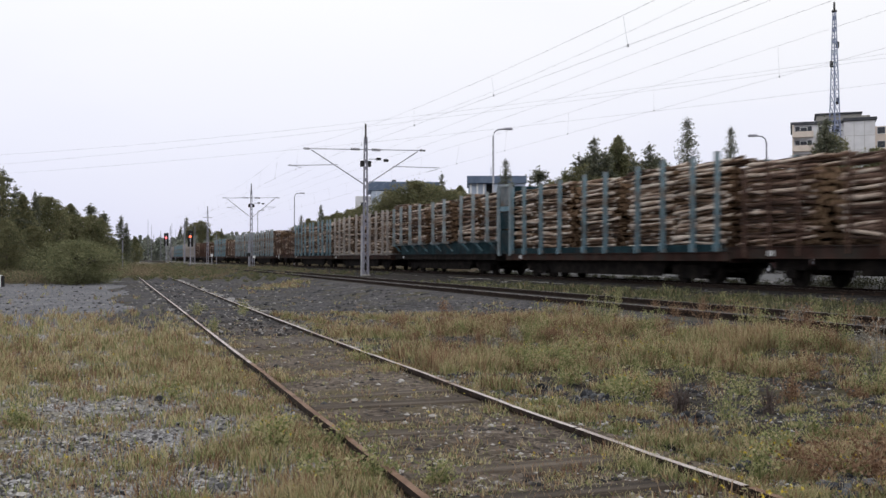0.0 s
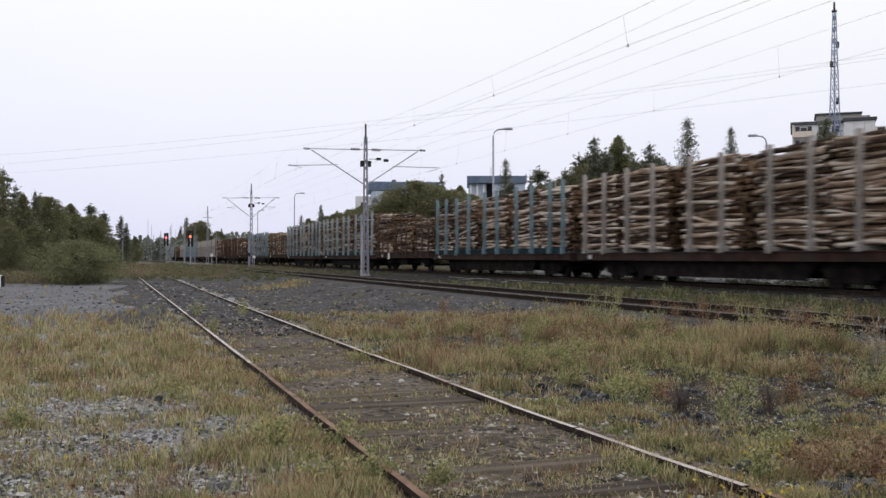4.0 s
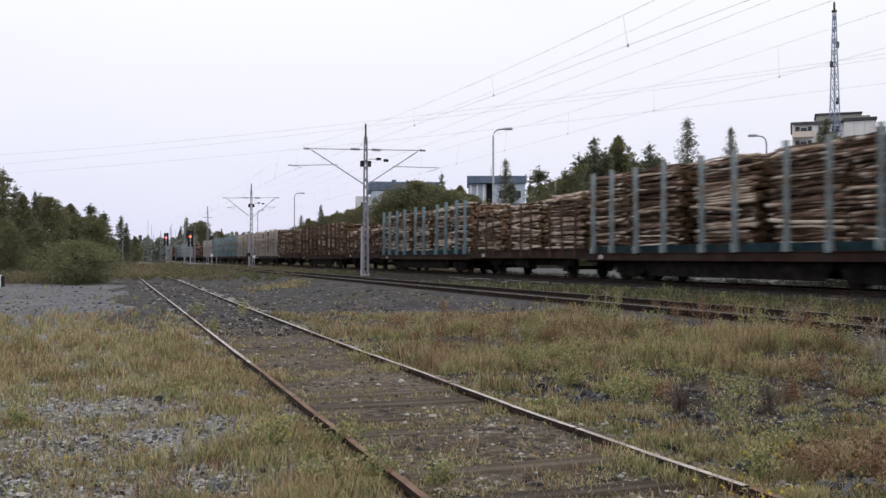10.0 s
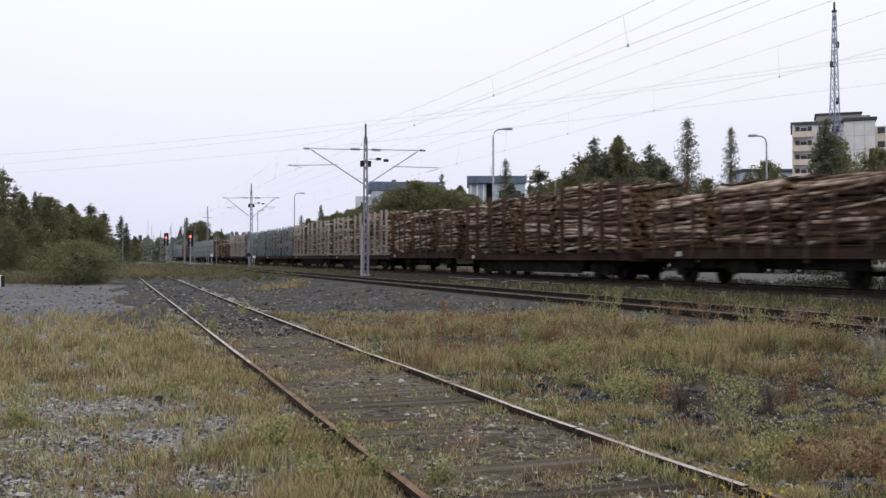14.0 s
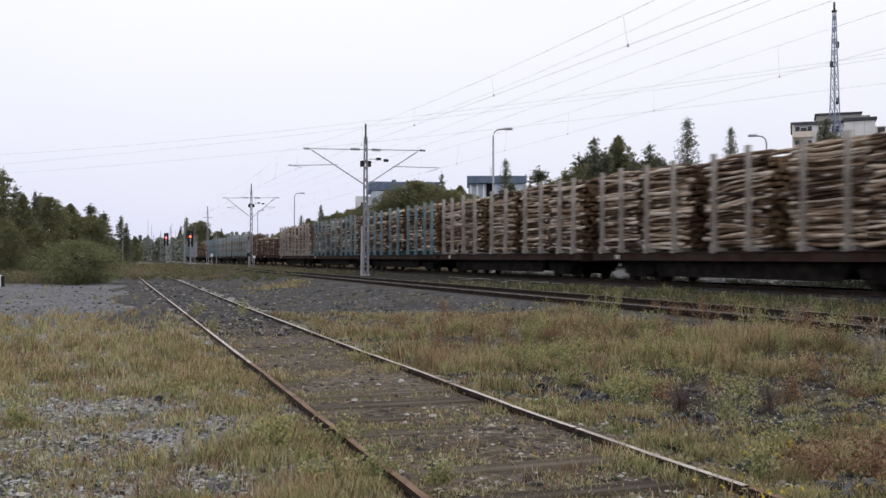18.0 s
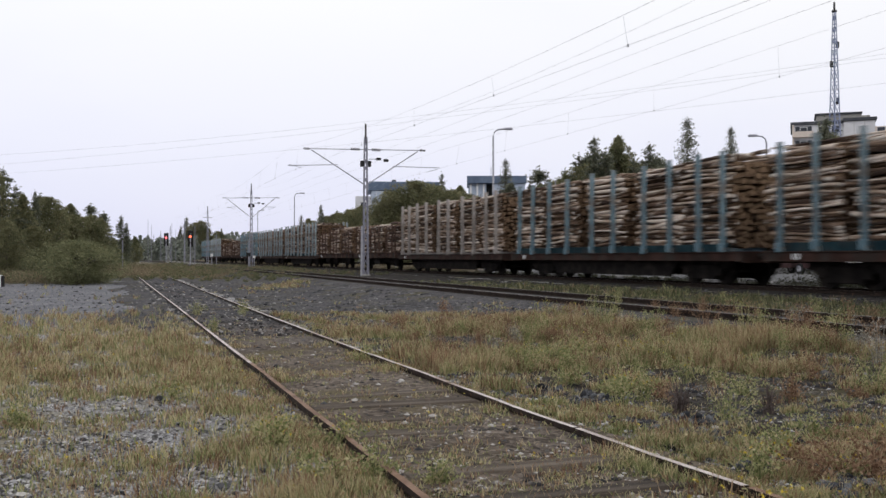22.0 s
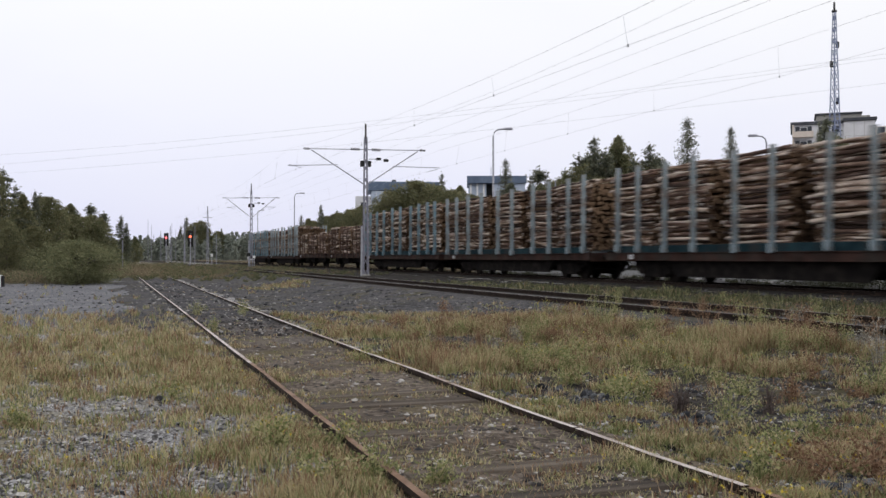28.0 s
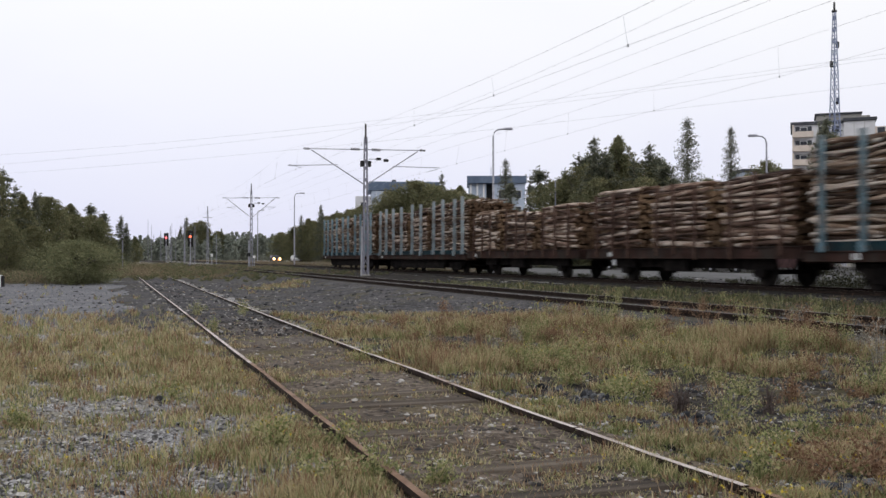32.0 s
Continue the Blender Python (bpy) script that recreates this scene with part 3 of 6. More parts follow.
def core_mesh(seed, length, height, half):
    """The inside of a stack: logs in rows, one mesh, in bark darkened for shade."""
    rg = np.random.default_rng(seed)
    g = Geo()
    z = 0.1
    while z < height - 0.12:
        for y in np.arange(-half + 0.2, half, 0.21):
            r = rg.uniform(0.07, 0.115)
            o = rg.normal(0, 0.06)
            a, b = rg.normal(0, 0.03, 2)
            g.tube([(-length / 2 + o, y + a, z + rg.normal(0, 0.02)), (length / 2 + o, y - a, z + b)], r, 6)
        z += 0.19
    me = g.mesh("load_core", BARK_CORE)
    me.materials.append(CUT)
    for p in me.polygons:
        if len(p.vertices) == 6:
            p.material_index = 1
    return me


_cache = {}


def cached(key, maker):
    if key not in _cache:
        _cache[key] = maker()
    return _cache[key]


def stack(parent, x, floor, height, meshes, length, rg, half=1.36, slant=0.032):
    tall = round(height, 1)
    core = part("load_core", cached(("core", length, tall), lambda: core_mesh(int(300 + tall * 10), length, tall, 1.36)), BARK_CORE, parent, "inside of a log stack, shade put into its colour", at=pose(x, 0, floor))
    tagged(core, kind="stuff")
    z = 0.09
    lean = rg.normal(0, slant, 3)
    while z < height:
        me = meshes[int(rg.integers(len(meshes)))]
        tilt = math.degrees(np.interp(z, (0, height / 2, height), (lean[0], lean[1], lean[2] * 0.4)) + rg.normal(0, slant * (1.6 if rg.random() < 0.22 else 0.6)))
        part("log", me, BARK, core, at=pose(rg.normal(0, 0.17), -half + abs(rg.normal(0, 0.075)), z, rg.uniform(0, 360), tilt, (180 if rg.random() < 0.5 else 0) + rg.normal(0, 0.6)))
        z += rg.uniform(0.074, 0.115)
    top = height
    for i, y in enumerate(np.linspace(-half + 0.15, half - 0.3, 9)):
        bulge = 0.13 * (1 - ((y + 0.2) / half) ** 2)
        me = meshes[int(rg.integers(len(meshes)))]
        part("log", me, BARK, core, at=pose(rg.normal(0, 0.1), y, top + bulge + rg.normal(0, 0.03), rg.uniform(0, 360), rg.normal(0, 1.0), (180 if rg.random() < 0.5 else 0) + rg.normal(0, 1.2)))
    return core


def wheel_mesh():
    """Axle with two pressed wheels: tread, inner flange, dished web with holes marked by bosses, hub."""
    g = Geo()
    for e in (-1, 1):
        g.disc((0, e * 0.765, 0), (0, 1, 0), 0.46, 0.11, 28)
        g.disc((0, e * 0.70, 0), (0, 1, 0), 0.49, 0.03, 28)
        g.tube([(0, e * 0.81, 0), (0, e * 0.835, 0)], [0.40, 0.14], 20)
        g.disc((0, e * 0.85, 0), (0, 1, 0), 0.14, 0.08, 12)
        for i in range(4):
            a = pi / 2 * i
            g.disc((0.27 * cos(a), e * 0.825, 0.27 * sin(a)), (0, 1, 0), 0.05, 0.04, 8)
    g.tube([(0, -0.9, 0), (0, 0.9, 0)], 0.08, 10)
    return g.mesh("wheelset", UNDER)


WHEELSET = wheel_mesh()
WHEELS = {-0.9: [], 0.9: [], -4.1: [], 4.1: []}   # by their place along the bogie or wagon


def bogie_mesh():
    g = Geo()
    for y in (-1.0, 1.0):
        g.beam((-1.25, y, 0.62), (-0.55, y, 0.42), 0.14, 0.2)
        g.beam((1.25, y, 0.62), (0.55, y, 0.42), 0.14, 0.2)
        g.box(-0.75, y - 0.08, 0.18, 0.75, y + 0.08, 0.7, 0.03)
        g.box(-1.5, y - 0.05, 0.55, 1.5, y + 0.05, 0.78, 0.03)
        for x in (-0.9, 0.9):
            g.box(x - 0.17, y - 0.12, 0.3, x + 0.17, y + 0.12, 0.64, 0.03)
        for x in (-0.25, 0, 0.25):
            g.tube([(x, y, 0.3), (x, y, 0.66)], 0.07, 8)
    g.box(-0.25, -1.05, 0.5, 0.25, 1.05, 0.72, 0.03)
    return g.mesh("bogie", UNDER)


BOGIE = bogie_mesh()


def buffer_mesh():
    g = Geo()
    g.tube([(0, 0, 0), (0.36, 0, 0)], 0.1, 10)
    g.disc((0.42, 0, 0), (1, 0, 0), 0.23, 0.05, 16)
    return g.mesh("buffer", UNDER)


BUFFER = buffer_mesh()


def plate_bars(parent, x, y, z, n=2):
    """Small pale plates with unreadable lettering on the frame."""
    g = Geo()
    for i in range(n):
        g.box(x + 0.17 * i, y - 0.012, z, x + 0.17 * i + 0.09, y, z + 0.17)
    part("number_plate", g, WHITE, parent, "small pale lettering plates")


def frame_parts(wagon, length, top, bottom, mat, width=1.5):
    def deck():
        g = Geo()
        h = length / 2
        for y in (-width, width):
            g.box(-h, y - 0.06, bottom, h, y + 0.06, top, 0.015)
            g.box(-h, y - 0.11, top - 0.03, h, y + 0.11, top, 0.008)
            g.box(-h, y - 0.11, bottom, h, y + 0.11, bottom + 0.03, 0.008)
        for x in np.linspace(-h + 0.1, h - 0.1, 13):
            g.box(x - 0.08, -width, bottom + 0.06, x + 0.08, width, top - 0.03)
        for e in (-1, 1):
            g.box(min(e * h, e * (h - 0.14)), -width, bottom - 0.05, max(e * h, e * (h - 0.14)), width, top + 0.02, 0.01)
        return g.mesh("deck_frame", mat)
    part("deck_frame", cached(("deck", round(length, 1), top, bottom, mat.name), deck), mat, wagon)

    def boards():
        g = Geo()
        g.box(-length / 2 + 0.05, -width + 0.05, top - 0.02, length / 2 - 0.05, width - 0.05, top + 0.02)
        return g.mesh("deck_floor", UNDER)
    part("deck_floor", cached(("floor", round(length, 1), top), boards), UNDER, wagon)
    for e in (-1, 1):
        part("coupling", cached("coupling", coupler_mesh), UNDER, wagon, at=pose(e * length / 2, 0, bottom + 0.14, 0, 0, 0 if e > 0 else 180))
        for y in (-0.87, 0.87):
            part("buffer", BUFFER, UNDER, wagon, at=pose(e * length / 2, y, bottom + 0.16, 0, 0, 0 if e > 0 else 180))


def coupler_mesh():
    g = Geo().box(0.0, -0.09, -0.12, 0.34, 0.09, 0.08, 0.02)
    g.tube([(0.05, 0.25, -0.05), (0.2, 0.26, -0.32), (0.42, 0.2, -0.36)], 0.03, 6)
    return g.mesh("coupling", UNDER)


STAKES = (0.0, 1.54, 3.38, 5.22, 7.58, 9.38, 11.81, 13.57, 15.44, 16.8)
STACKS = (0.85, 4.3, 8.48, 12.5, 15.62)


def stake_geo(z0, z1):
    g = Geo()
    g.box(-0.042, -0.09, z0, -0.024, 0.09, z1, 0.006)
    g.box(0.024, -0.09, z0, 0.042, 0.09, z1, 0.006)
    g.box(-0.024, 0.03, z0, 0.024, 0.06, z1 - 0.02)
    g.box(-0.075, -0.11, z0 - 0.06, 0.075, 0.11, z0 + 0.22, 0.012)
    return g


def long_wagon(label, lo, hi, paint, seed, group, fill=3.2, frame_mat=None, ragged=0.09, dark=False, floor=1.2, stake_top=4.39):
    """A four-axle timber wagon with ten pairs of stakes; lo and hi: its outermost stakes along the train."""
    rg = np.random.default_rng(seed)
    wagon = thing("timber_wagon", label, "railway wagon", pose(0, 0, 0), group)
    span = hi - lo
    k = span / 16.8
    frame_parts(wagon, 18.3, 1.10, 0.80, frame_mat or REDBROWN)
    me = cached(("stake", paint.name, floor, stake_top), lambda: stake_geo(floor - 0.05, stake_top).mesh("stake", paint))
    bolster = cached(("bolster", paint.name), lambda: Geo().box(-0.09, -1.6, 1.08, 0.09, 1.6, 1.24, 0.015).mesh("bolster", paint))
    for p in STAKES:
        x = (p - 8.4) * k
        for y in (-1.56, 1.56):
            part("stake", me, paint, wagon, at=pose(x, y, rg.normal(0, 0.03), rg.normal(0, 0.3), rg.normal(0, 0.35), 0))
        part("bolster", bolster, paint, wagon, at=pose(x, 0, floor - 1.2))
    for x in (-6.3, 6.3):
        bogie = part("bogie", BOGIE, UNDER, wagon, at=pose(x, 0, 0))
        for w in (-0.9, 0.9):
            WHEELS[w].append(part("wheelset", WHEELSET, UNDER, bogie, at=pose(w, 0, 0.46)))
    under = cached("tank", lambda: Geo().tube([(-0.6, -0.5, 0.6), (0.6, -0.5, 0.6)], 0.2, 12).box(1.2, -0.9, 0.45, 2.1, -0.5, 0.78, 0.02).box(-4.4, -0.35, 0.55, 4.4, 0.35, 0.8).mesh("brake_gear", UNDER))
    part("brake_gear", under, UNDER, wagon)

    def belly():
        g = Geo()
        for y in (-1.22, 1.22):
            q = [(-5.1, 0.8), (-4.6, 0.24), (4.6, 0.24), (5.1, 0.8)]
            v = [(x, y + o, z) for o in (-0.05, 0.05) for x, z in q]
            g.add(v, [(0, 1, 2, 3), (7, 6, 5, 4), (0, 4, 5, 1), (1, 5, 6, 2), (2, 6, 7, 3)])
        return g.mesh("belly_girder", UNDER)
    part("belly_girder", cached("belly", belly), UNDER, wagon)
    if paint in (BLUE, GREYBLUE) and floor < 1.5:
        kerb = cached(("side_board", round(span, 1)), lambda: Geo().box(-span / 2 - 0.2, -1.49, 1.1, span / 2 + 0.2, -1.46, 1.36, 0.008).mesh("side_board", TEAL))
        part("side_board", kerb, TEAL, wagon, "low dark teal side board", at=pose(0, 0, 0))
        part("side_board", kerb, TEAL, wagon, "low dark teal side board", at=pose(0, 0, 0, 0, 0, 180))
    plate_bars(wagon, -8.1 + rg.uniform(0, 1.0), -1.62, 0.86)
    meshes = DARK_SHORT if dark else LOGS if paint in (BLUE, SANDY) else LOGS[::3] + DARK_SHORT[::2] + DARK_SHORT[1::2]
    base = rg.normal(fill, ragged) - 0.04
    for p in STACKS:
        stack(wagon, (p - 8.4) * k, floor, min(base + rg.normal(0, ragged) - 0.16, 2.93), meshes, LOG_LEN - 0.1, rg)
    return wagon


def teal_wagon(label, lo, hi, seed, group):
    """Timber wagon with slanting teal side plates and a headboard frame at its leading end."""
    wagon = long_wagon(label, lo, hi, GREYBLUE, seed, group, 2.66, UNDER, floor=1.85)
    for p in STAKES:
        x = (p - 8.4) * (hi - lo) / 16.8
        part("brace", Geo().beam((x, -1.5, 1.78), (x + 0.62, -1.24, 1.3), 0.10, 0.07), TEAL_BRACE, wagon, "slanting dull teal brace")
    part("side_plate", Geo().box(-9.1, -1.16, 1.1, 9.1, -1.08, 1.78, 0.01), TEAL, wagon, "teal trough plate, darkened as in shade")
    part("side_plate", Geo().box(-9.1, 1.08, 1.1, 9.1, 1.16, 1.78, 0.01), TEAL, wagon, "teal trough plate, darkened as in shade")
    x = (hi - lo) / 2 + 0.1
    for o in (0.0, 1.45):
        for y in (-1.56, 1.56):
            part("end_post", Geo().box(x + o - 0.05, y - 0.08, 1.0, x + o + 0.05, y + 0.08, 4.6, 0.01), GREYBLUE, wagon, "pale blue end post")
    for y in (-1.5, 1.5):
        part("end_panel", Geo().box(x + 0.06, y - 0.03, 1.1, x + 1.39, y + 0.03, 2.3, 0.01), TEAL, wagon, "dark teal end panel")
        part("end_panel", Geo().box(x + 0.06, y - 0.03, 2.36, x + 1.39, y + 0.03, 3.22, 0.01), TEAL, wagon, "dark teal end panel")
        part("end_panel", Geo().box(x + 0.06, y - 0.03, 3.54, x + 1.39, y + 0.03, 4.5, 0.01), MESH_GREY, wagon, "dull grey upper end panel")
        part("end_rail", Geo().box(x + 0.04, y - 0.07, 3.26, x + 1.41, y + 0.07, 3.5, 0.01), BLUE, wagon, "pale blue rail")
        part("end_rail", Geo().box(x + 0.04, y - 0.07, 4.5, x + 1.41, y + 0.07, 4.6, 0.01), GREYBLUE, wagon, "pale blue rail")
    part("headboard", Geo().box(x + 1.3, -1.47, 1.1, x + 1.36, 1.47, 4.5, 0.01), TEAL, wagon, "dark teal headboard")
    return wagon


def low_wagon(label, lo, hi, seed, group, fill=2.0, yellow=False, brown=0.8):
    """A short two-axle flat wagon with thin rusty stakes and a low heap of logs."""
    rg = np.random.default_rng(seed)
    wagon = thing("short_timber_wagon", label, "railway wagon", pose(0, 0, 0), group)
    length = hi - lo - 0.5
    frame_parts(wagon, round(length, 1), 1.25, 0.88, REDBROWN, 1.45)
    me = cached(("lowstake", round(fill, 1)), lambda: Geo().box(-0.05, -0.04, 0.95, 0.05, 0.04, 1.15 + fill + 0.05, 0.01).mesh("stake", RUSTY))
    n = 3
    pitch = length / n
    for i in range(n):
        c = (i - (n - 1) / 2) * pitch
        for w in (-1.25, 0.0, 1.25):
            for y in (-1.53, 1.53):
                part("stake", me, RUSTY, wagon, at=pose(c + w + rg.normal(0, 0.05), y, rg.normal(0, 0.08), rg.normal(0, 0.6), rg.normal(0, 0.6), 0))
        stack(wagon, c, 1.28, fill + rg.normal(0, 0.14) + (0.75 if yellow and i == 0 else 0), DARK_LOGS if rg.random() < brown else LONG_LOGS, 3.15, rg, slant=0.042)
    for x in (-4.1, 4.1):
        WHEELS[x].append(part("wheelset", WHEELSET, UNDER, wagon, at=pose(x, 0, 0.46)))
        g = cached("axleguard", lambda: Geo().box(-0.75, -0.07, 0.52, 0.75, 0.07, 0.92, 0.03).box(-0.22, -0.1, 0.3, 0.22, 0.1, 0.62, 0.02).mesh("axle_guard", UNDER))
        for y in (-1.05, 1.05):
            part("axle_guard", g, UNDER, wagon, at=pose(x, y, 0))
    part("brake_rigging", cached("rig", lambda: Geo().box(-3.4, -0.9, 0.55, 3.4, -0.7, 0.9, 0.02).box(-1.2, -1.2, 0.42, 0.3, -0.9, 0.86, 0.03).mesh("brake_rigging", UNDER)), UNDER, wagon)
    plate_bars(wagon, -length / 2 + rg.uniform(1, 2.5), -1.57, 0.96)
    if yellow:
        part("destination_board", Geo().box(-3.1, -1.59, 0.8, -2.75, -1.56, 1.25), WHITE, wagon, "small white board")
    return wagon


G_TRAIN = "wagons of the timber train"
L_LOW = "short rust-brown flat wagon with a low heap of logs"
L_BLUE = "timber wagon with pale blue stakes and five high log stacks"
L_GREY = "timber wagon with grey-blue stakes and five log stacks"
L_SAND = "timber wagon with dull brown steel stakes, full of logs"
TRAIN = []


def build_train():
    rows = [("low", 19.0, 32.9), ("blue", 33.1, 50.0), ("teal", 51.7, 70.8), ("sand", 72.4, 89.2), ("blue", 91.3, 108.3), ("yellow", 108.9, 123.2),
            ("grey", 123.7, 140.7), ("grey", 143.0, 159.9), ("low", 160.3, 174.5), ("blue", 175.0, 191.7), ("low", 192.0, 204.6), ("dark", 206.0, 222.8),
            ("low", 224.1, 238.7), ("sand", 239.3, 256.1), ("sand", 258.7, 275.5), ("blue", 277.7, 294.5), ("blue", 297.3, 313.6), ("sand", 316.6, 333.2),
            ("low", 333.6, 347.4), ("low", 347.6, 361.8), ("grey", 362.4, 378.9), ("grey", 381.8, 398.8), ("blue", 401.2, 418.0), ("low", 418.6, 432.3),
            ("low", 432.5, 446.4), ("grey", 446.8, 464.2), ("blue", 466.9, 483.6)]
    for i, (kind, lo, hi) in enumerate(rows):
        seed = 1000 + 17 * i
        if kind == "low" or kind == "yellow":
            w = low_wagon(L_LOW, lo, hi, seed, G_TRAIN, {0: 2.5, 8: 2.25, 5: 1.85, 10: 1.78, 12: 2.33}.get(i, 2.0 + 0.1 * ((i * 7) % 3)), kind == "yellow", 1.0 if i == 0 else 0.8)
        elif kind == "teal":
            w = teal_wagon("timber wagon with teal frame, slanting plates and a headboard", lo, hi, seed, G_TRAIN)
        elif kind == "dark":
            w = long_wagon("timber wagon with rusty dark stakes and brown logs", lo, hi, RUSTY, seed, G_TRAIN, 2.85, dark=True, stake_top=4.0)
        else:
            w = long_wagon({"blue": L_BLUE, "grey": L_GREY, "sand": L_SAND}[kind], lo, hi, {"blue": BLUE, "grey": GREYBLUE, "sand": SANDY}[kind], seed, G_TRAIN, 2.92 if i == 9 else 3.2, stake_top=4.17 if i == 9 else 4.39)
        TRAIN.append((w, (lo + hi) / 2))


def gone(t):
    """Metres that the train has run since the start."""
    return 11.676 * t + 0.0158 * t * t


build_train()

# ---------------------------------------------------------------- catenary masts and wires
SPANS = [6.8 + 52.1 * i for i in range(9)]
CONTACT, MESSENGER = 6.45, 8.05


MAST_STEEL = material("mast_weathered_steel", ramp3((0.19, 0.19, 0.23), (0.25, 0.25, 0.30), (0.33, 0.33, 0.38)), scale=3, rough=0.7)


def catenary_mast(s, reach=1.0, inner=1.8, outer=5.0):
    mast = thing("catenary_mast", "galvanised lattice catenary mast with two cantilever arms", "railway mast", along(s, D_MAST, 0.1), "masts along the line")
    H = 8.9
    w0, w1 = 0.32, 0.14
    corners = [(-1, -1), (1, -1), (1, 1), (-1, 1)]
    for cx, cy in corners:
        part("leg", Geo().beam((cx * w0 / 2, cy * w0 / 2, 0), (cx * w1 / 2, cy * w1 / 2, H), 0.06), MAST_STEEL, mast)
    g = Geo()
    n = 15
    for i in range(n):
        z0, z1 = H * i / n, H * (i + 1) / n
        a0, a1 = (w0 + (w1 - w0) * i / n) / 2, (w0 + (w1 - w0) * (i + 1) / n) / 2
        for (ax, ay), (bx, by) in zip(corners, corners[1:] + corners[:1]):
            if i % 2:
                ax, ay, bx, by = bx, by, ax, ay
            g.beam((ax * a0, ay * a0, z0), (bx * a1, by * a1, z1), 0.035)
    part("lattice", g, MAST_STEEL, mast)
    part("top_pole", Geo().tube([(0, 0, H - 0.4), (0, 0, 9.75)], 0.06, 8), INSUL, mast, "dark top pole")
    part("footing", Geo().box(-0.26, -0.26, -0.3, 0.26, 0.26, 0.12, 0.04), CONCRETE, mast, "concrete footing")
    if s > 150:
        part("crossarm", Geo().beam((0, -0.75, 7.9), (0, 0.75, 7.9), 0.09), GALV, mast)
        return mast
    for e in (-1, 1):
        part("tie_bar", Geo().tube([(0, 0, 8.1), (0, e * 3.72 * reach, 8.1 + 0.08 * e)], 0.03, 8), GALV, mast)
        part("brace", Geo().tube([(0, e * 0.15, 5.9), (0, e * 3.5 * reach, 8.03 + 0.08 * e)], 0.036, 8), GALV, mast)
        part("registration_arm", Geo().tube([(0, e * inner, 7.08), (0, e * outer, 7.0 + 0.08 * e)], 0.026, 8).tube([(0, e * (outer - 0.9), 6.78), (0, e * (outer - 0.1), 7.0)], 0.018, 6), GALV, mast)
        g = Geo()
        for i in range(5):
            g.disc((0, e * (0.45 + 0.12 * i), 8.1), (0, 1, 0), 0.09, 0.05, 10)
        part("insulator", g, INSUL, mast, "dark ceramic insulator")
        g = Geo()
        for i in range(4):
            g.disc((0, e * (3.67 * reach + 0.1 * i), 8.1 + 0.08 * e), (0, 1, 0), 0.07, 0.05, 10)
        part("insulator", g, INSUL, mast, "dark ceramic insulator")
    if s < 130:
        g = Geo().box(-0.12, -0.34, 7.0, 0.12, -0.12, 7.38, 0.03).box(-0.12, 0.12, 7.0, 0.12, 0.34, 7.38, 0.03)
        part("switch_box", g, BLACK, mast, "dark switch boxes")
        part("side_lamp", Geo().tube([(0, 0.2, 7.5), (0, 1.0, 7.5)], 0.02, 6).box(-0.1, 0.7, 7.44, 0.1, 1.0, 7.6, 0.03).box(-0.1, 1.2, 7.36, 0.1, 1.5, 7.52, 0.03), BLACK, mast)
    part("cable_pipe", Geo().tube([(0.1, -0.3, 0), (0.1, -0.28, 3.2)], 0.06, 8), GALV, mast)
    return mast


def sag_wire(a, b, sag, n=14):
    a, b = Vector(a), Vector(b)
    return [tuple(a.lerp(b, i / n) - Vector((0, 0, 4 * sag * (i / n) * (1 - i / n)))) for i in range(n + 1)]


def build_catenary():
    for s in SPANS:
        if s > 100:
            catenary_mast(s, 0.79, 1.5, 2.8)
        else:
            catenary_mast(s)
    spans = [SPANS[0] - 52.1] + SPANS
    for d, name, at_mast, first, mess, mess_first, sag in ((D_NEAR, "near", 6.5, 5.7, 8.05, 6.65, 0.65), (D_TRAIN, "far", 7.1, 7.2, 8.35, 8.4, 0.25)):
        wire = thing("overhead_line", "thin overhead contact line with droppers above the track", "overhead wire", pose(0, 0, 0))
        for i, (a, b) in enumerate(zip(spans, spans[1:])):
            st = 0.2 if i % 2 else -0.2
            za, zb = (at_mast if i > 1 else first), (at_mast if i > 0 else first)
            ya, yb = (mess if i > 1 else mess_first), (mess if i > 0 else mess_first)
            ca, cb = (*rail_xy(a, d + st), za), (*rail_xy(b, d - st), zb)
            ma, mb = (*rail_xy(a, d), ya), (*rail_xy(b, d), yb)
            part("contact_wire", Geo().tube([ca, cb], 0.0038, 5), WIRE, wire)
            pm = sag_wire(ma, mb, sag)
            part("messenger_wire", Geo().tube(pm, 0.0038, 5), WIRE, wire)
            if b < 180:
                for k in (1, 3, 5, 7, 9, 11, 13):
                    c = Vector(ca).lerp(Vector(cb), k / 14)
                    g = Geo().tube([pm[k], tuple(c)], 0.004, 4)
                    g.box(-0.02, -0.02, -0.035, 0.02, 0.02, 0.03, 0, Matrix.Translation(c))
                    part("dropper", g, WIRE, wire)
    feeder = thing("feeder_line", "thin feeder wires strung from mast to mast", "overhead wire", pose(0, 0, 0))
    for a, b in zip(spans, spans[1:]):
        for off, z, sag in ((0.0, 9.25, 0.9), (0.5, 7.95, 0.1), (0.45, 7.35, 0.1)):
            part("wire", Geo().tube(sag_wire((*rail_xy(a, D_MAST + off), z), (*rail_xy(b, D_MAST + off), z), sag), 0.0038, 5), WIRE, feeder)


def at_px(x, y, depth):
    """World point by bearing: x to the right and y down in units of 1/1681 rad, depth in metres along the view."""
    return ((x - 784) / 1681 * depth, depth, EYE + (456 - y) / 1681 * depth)


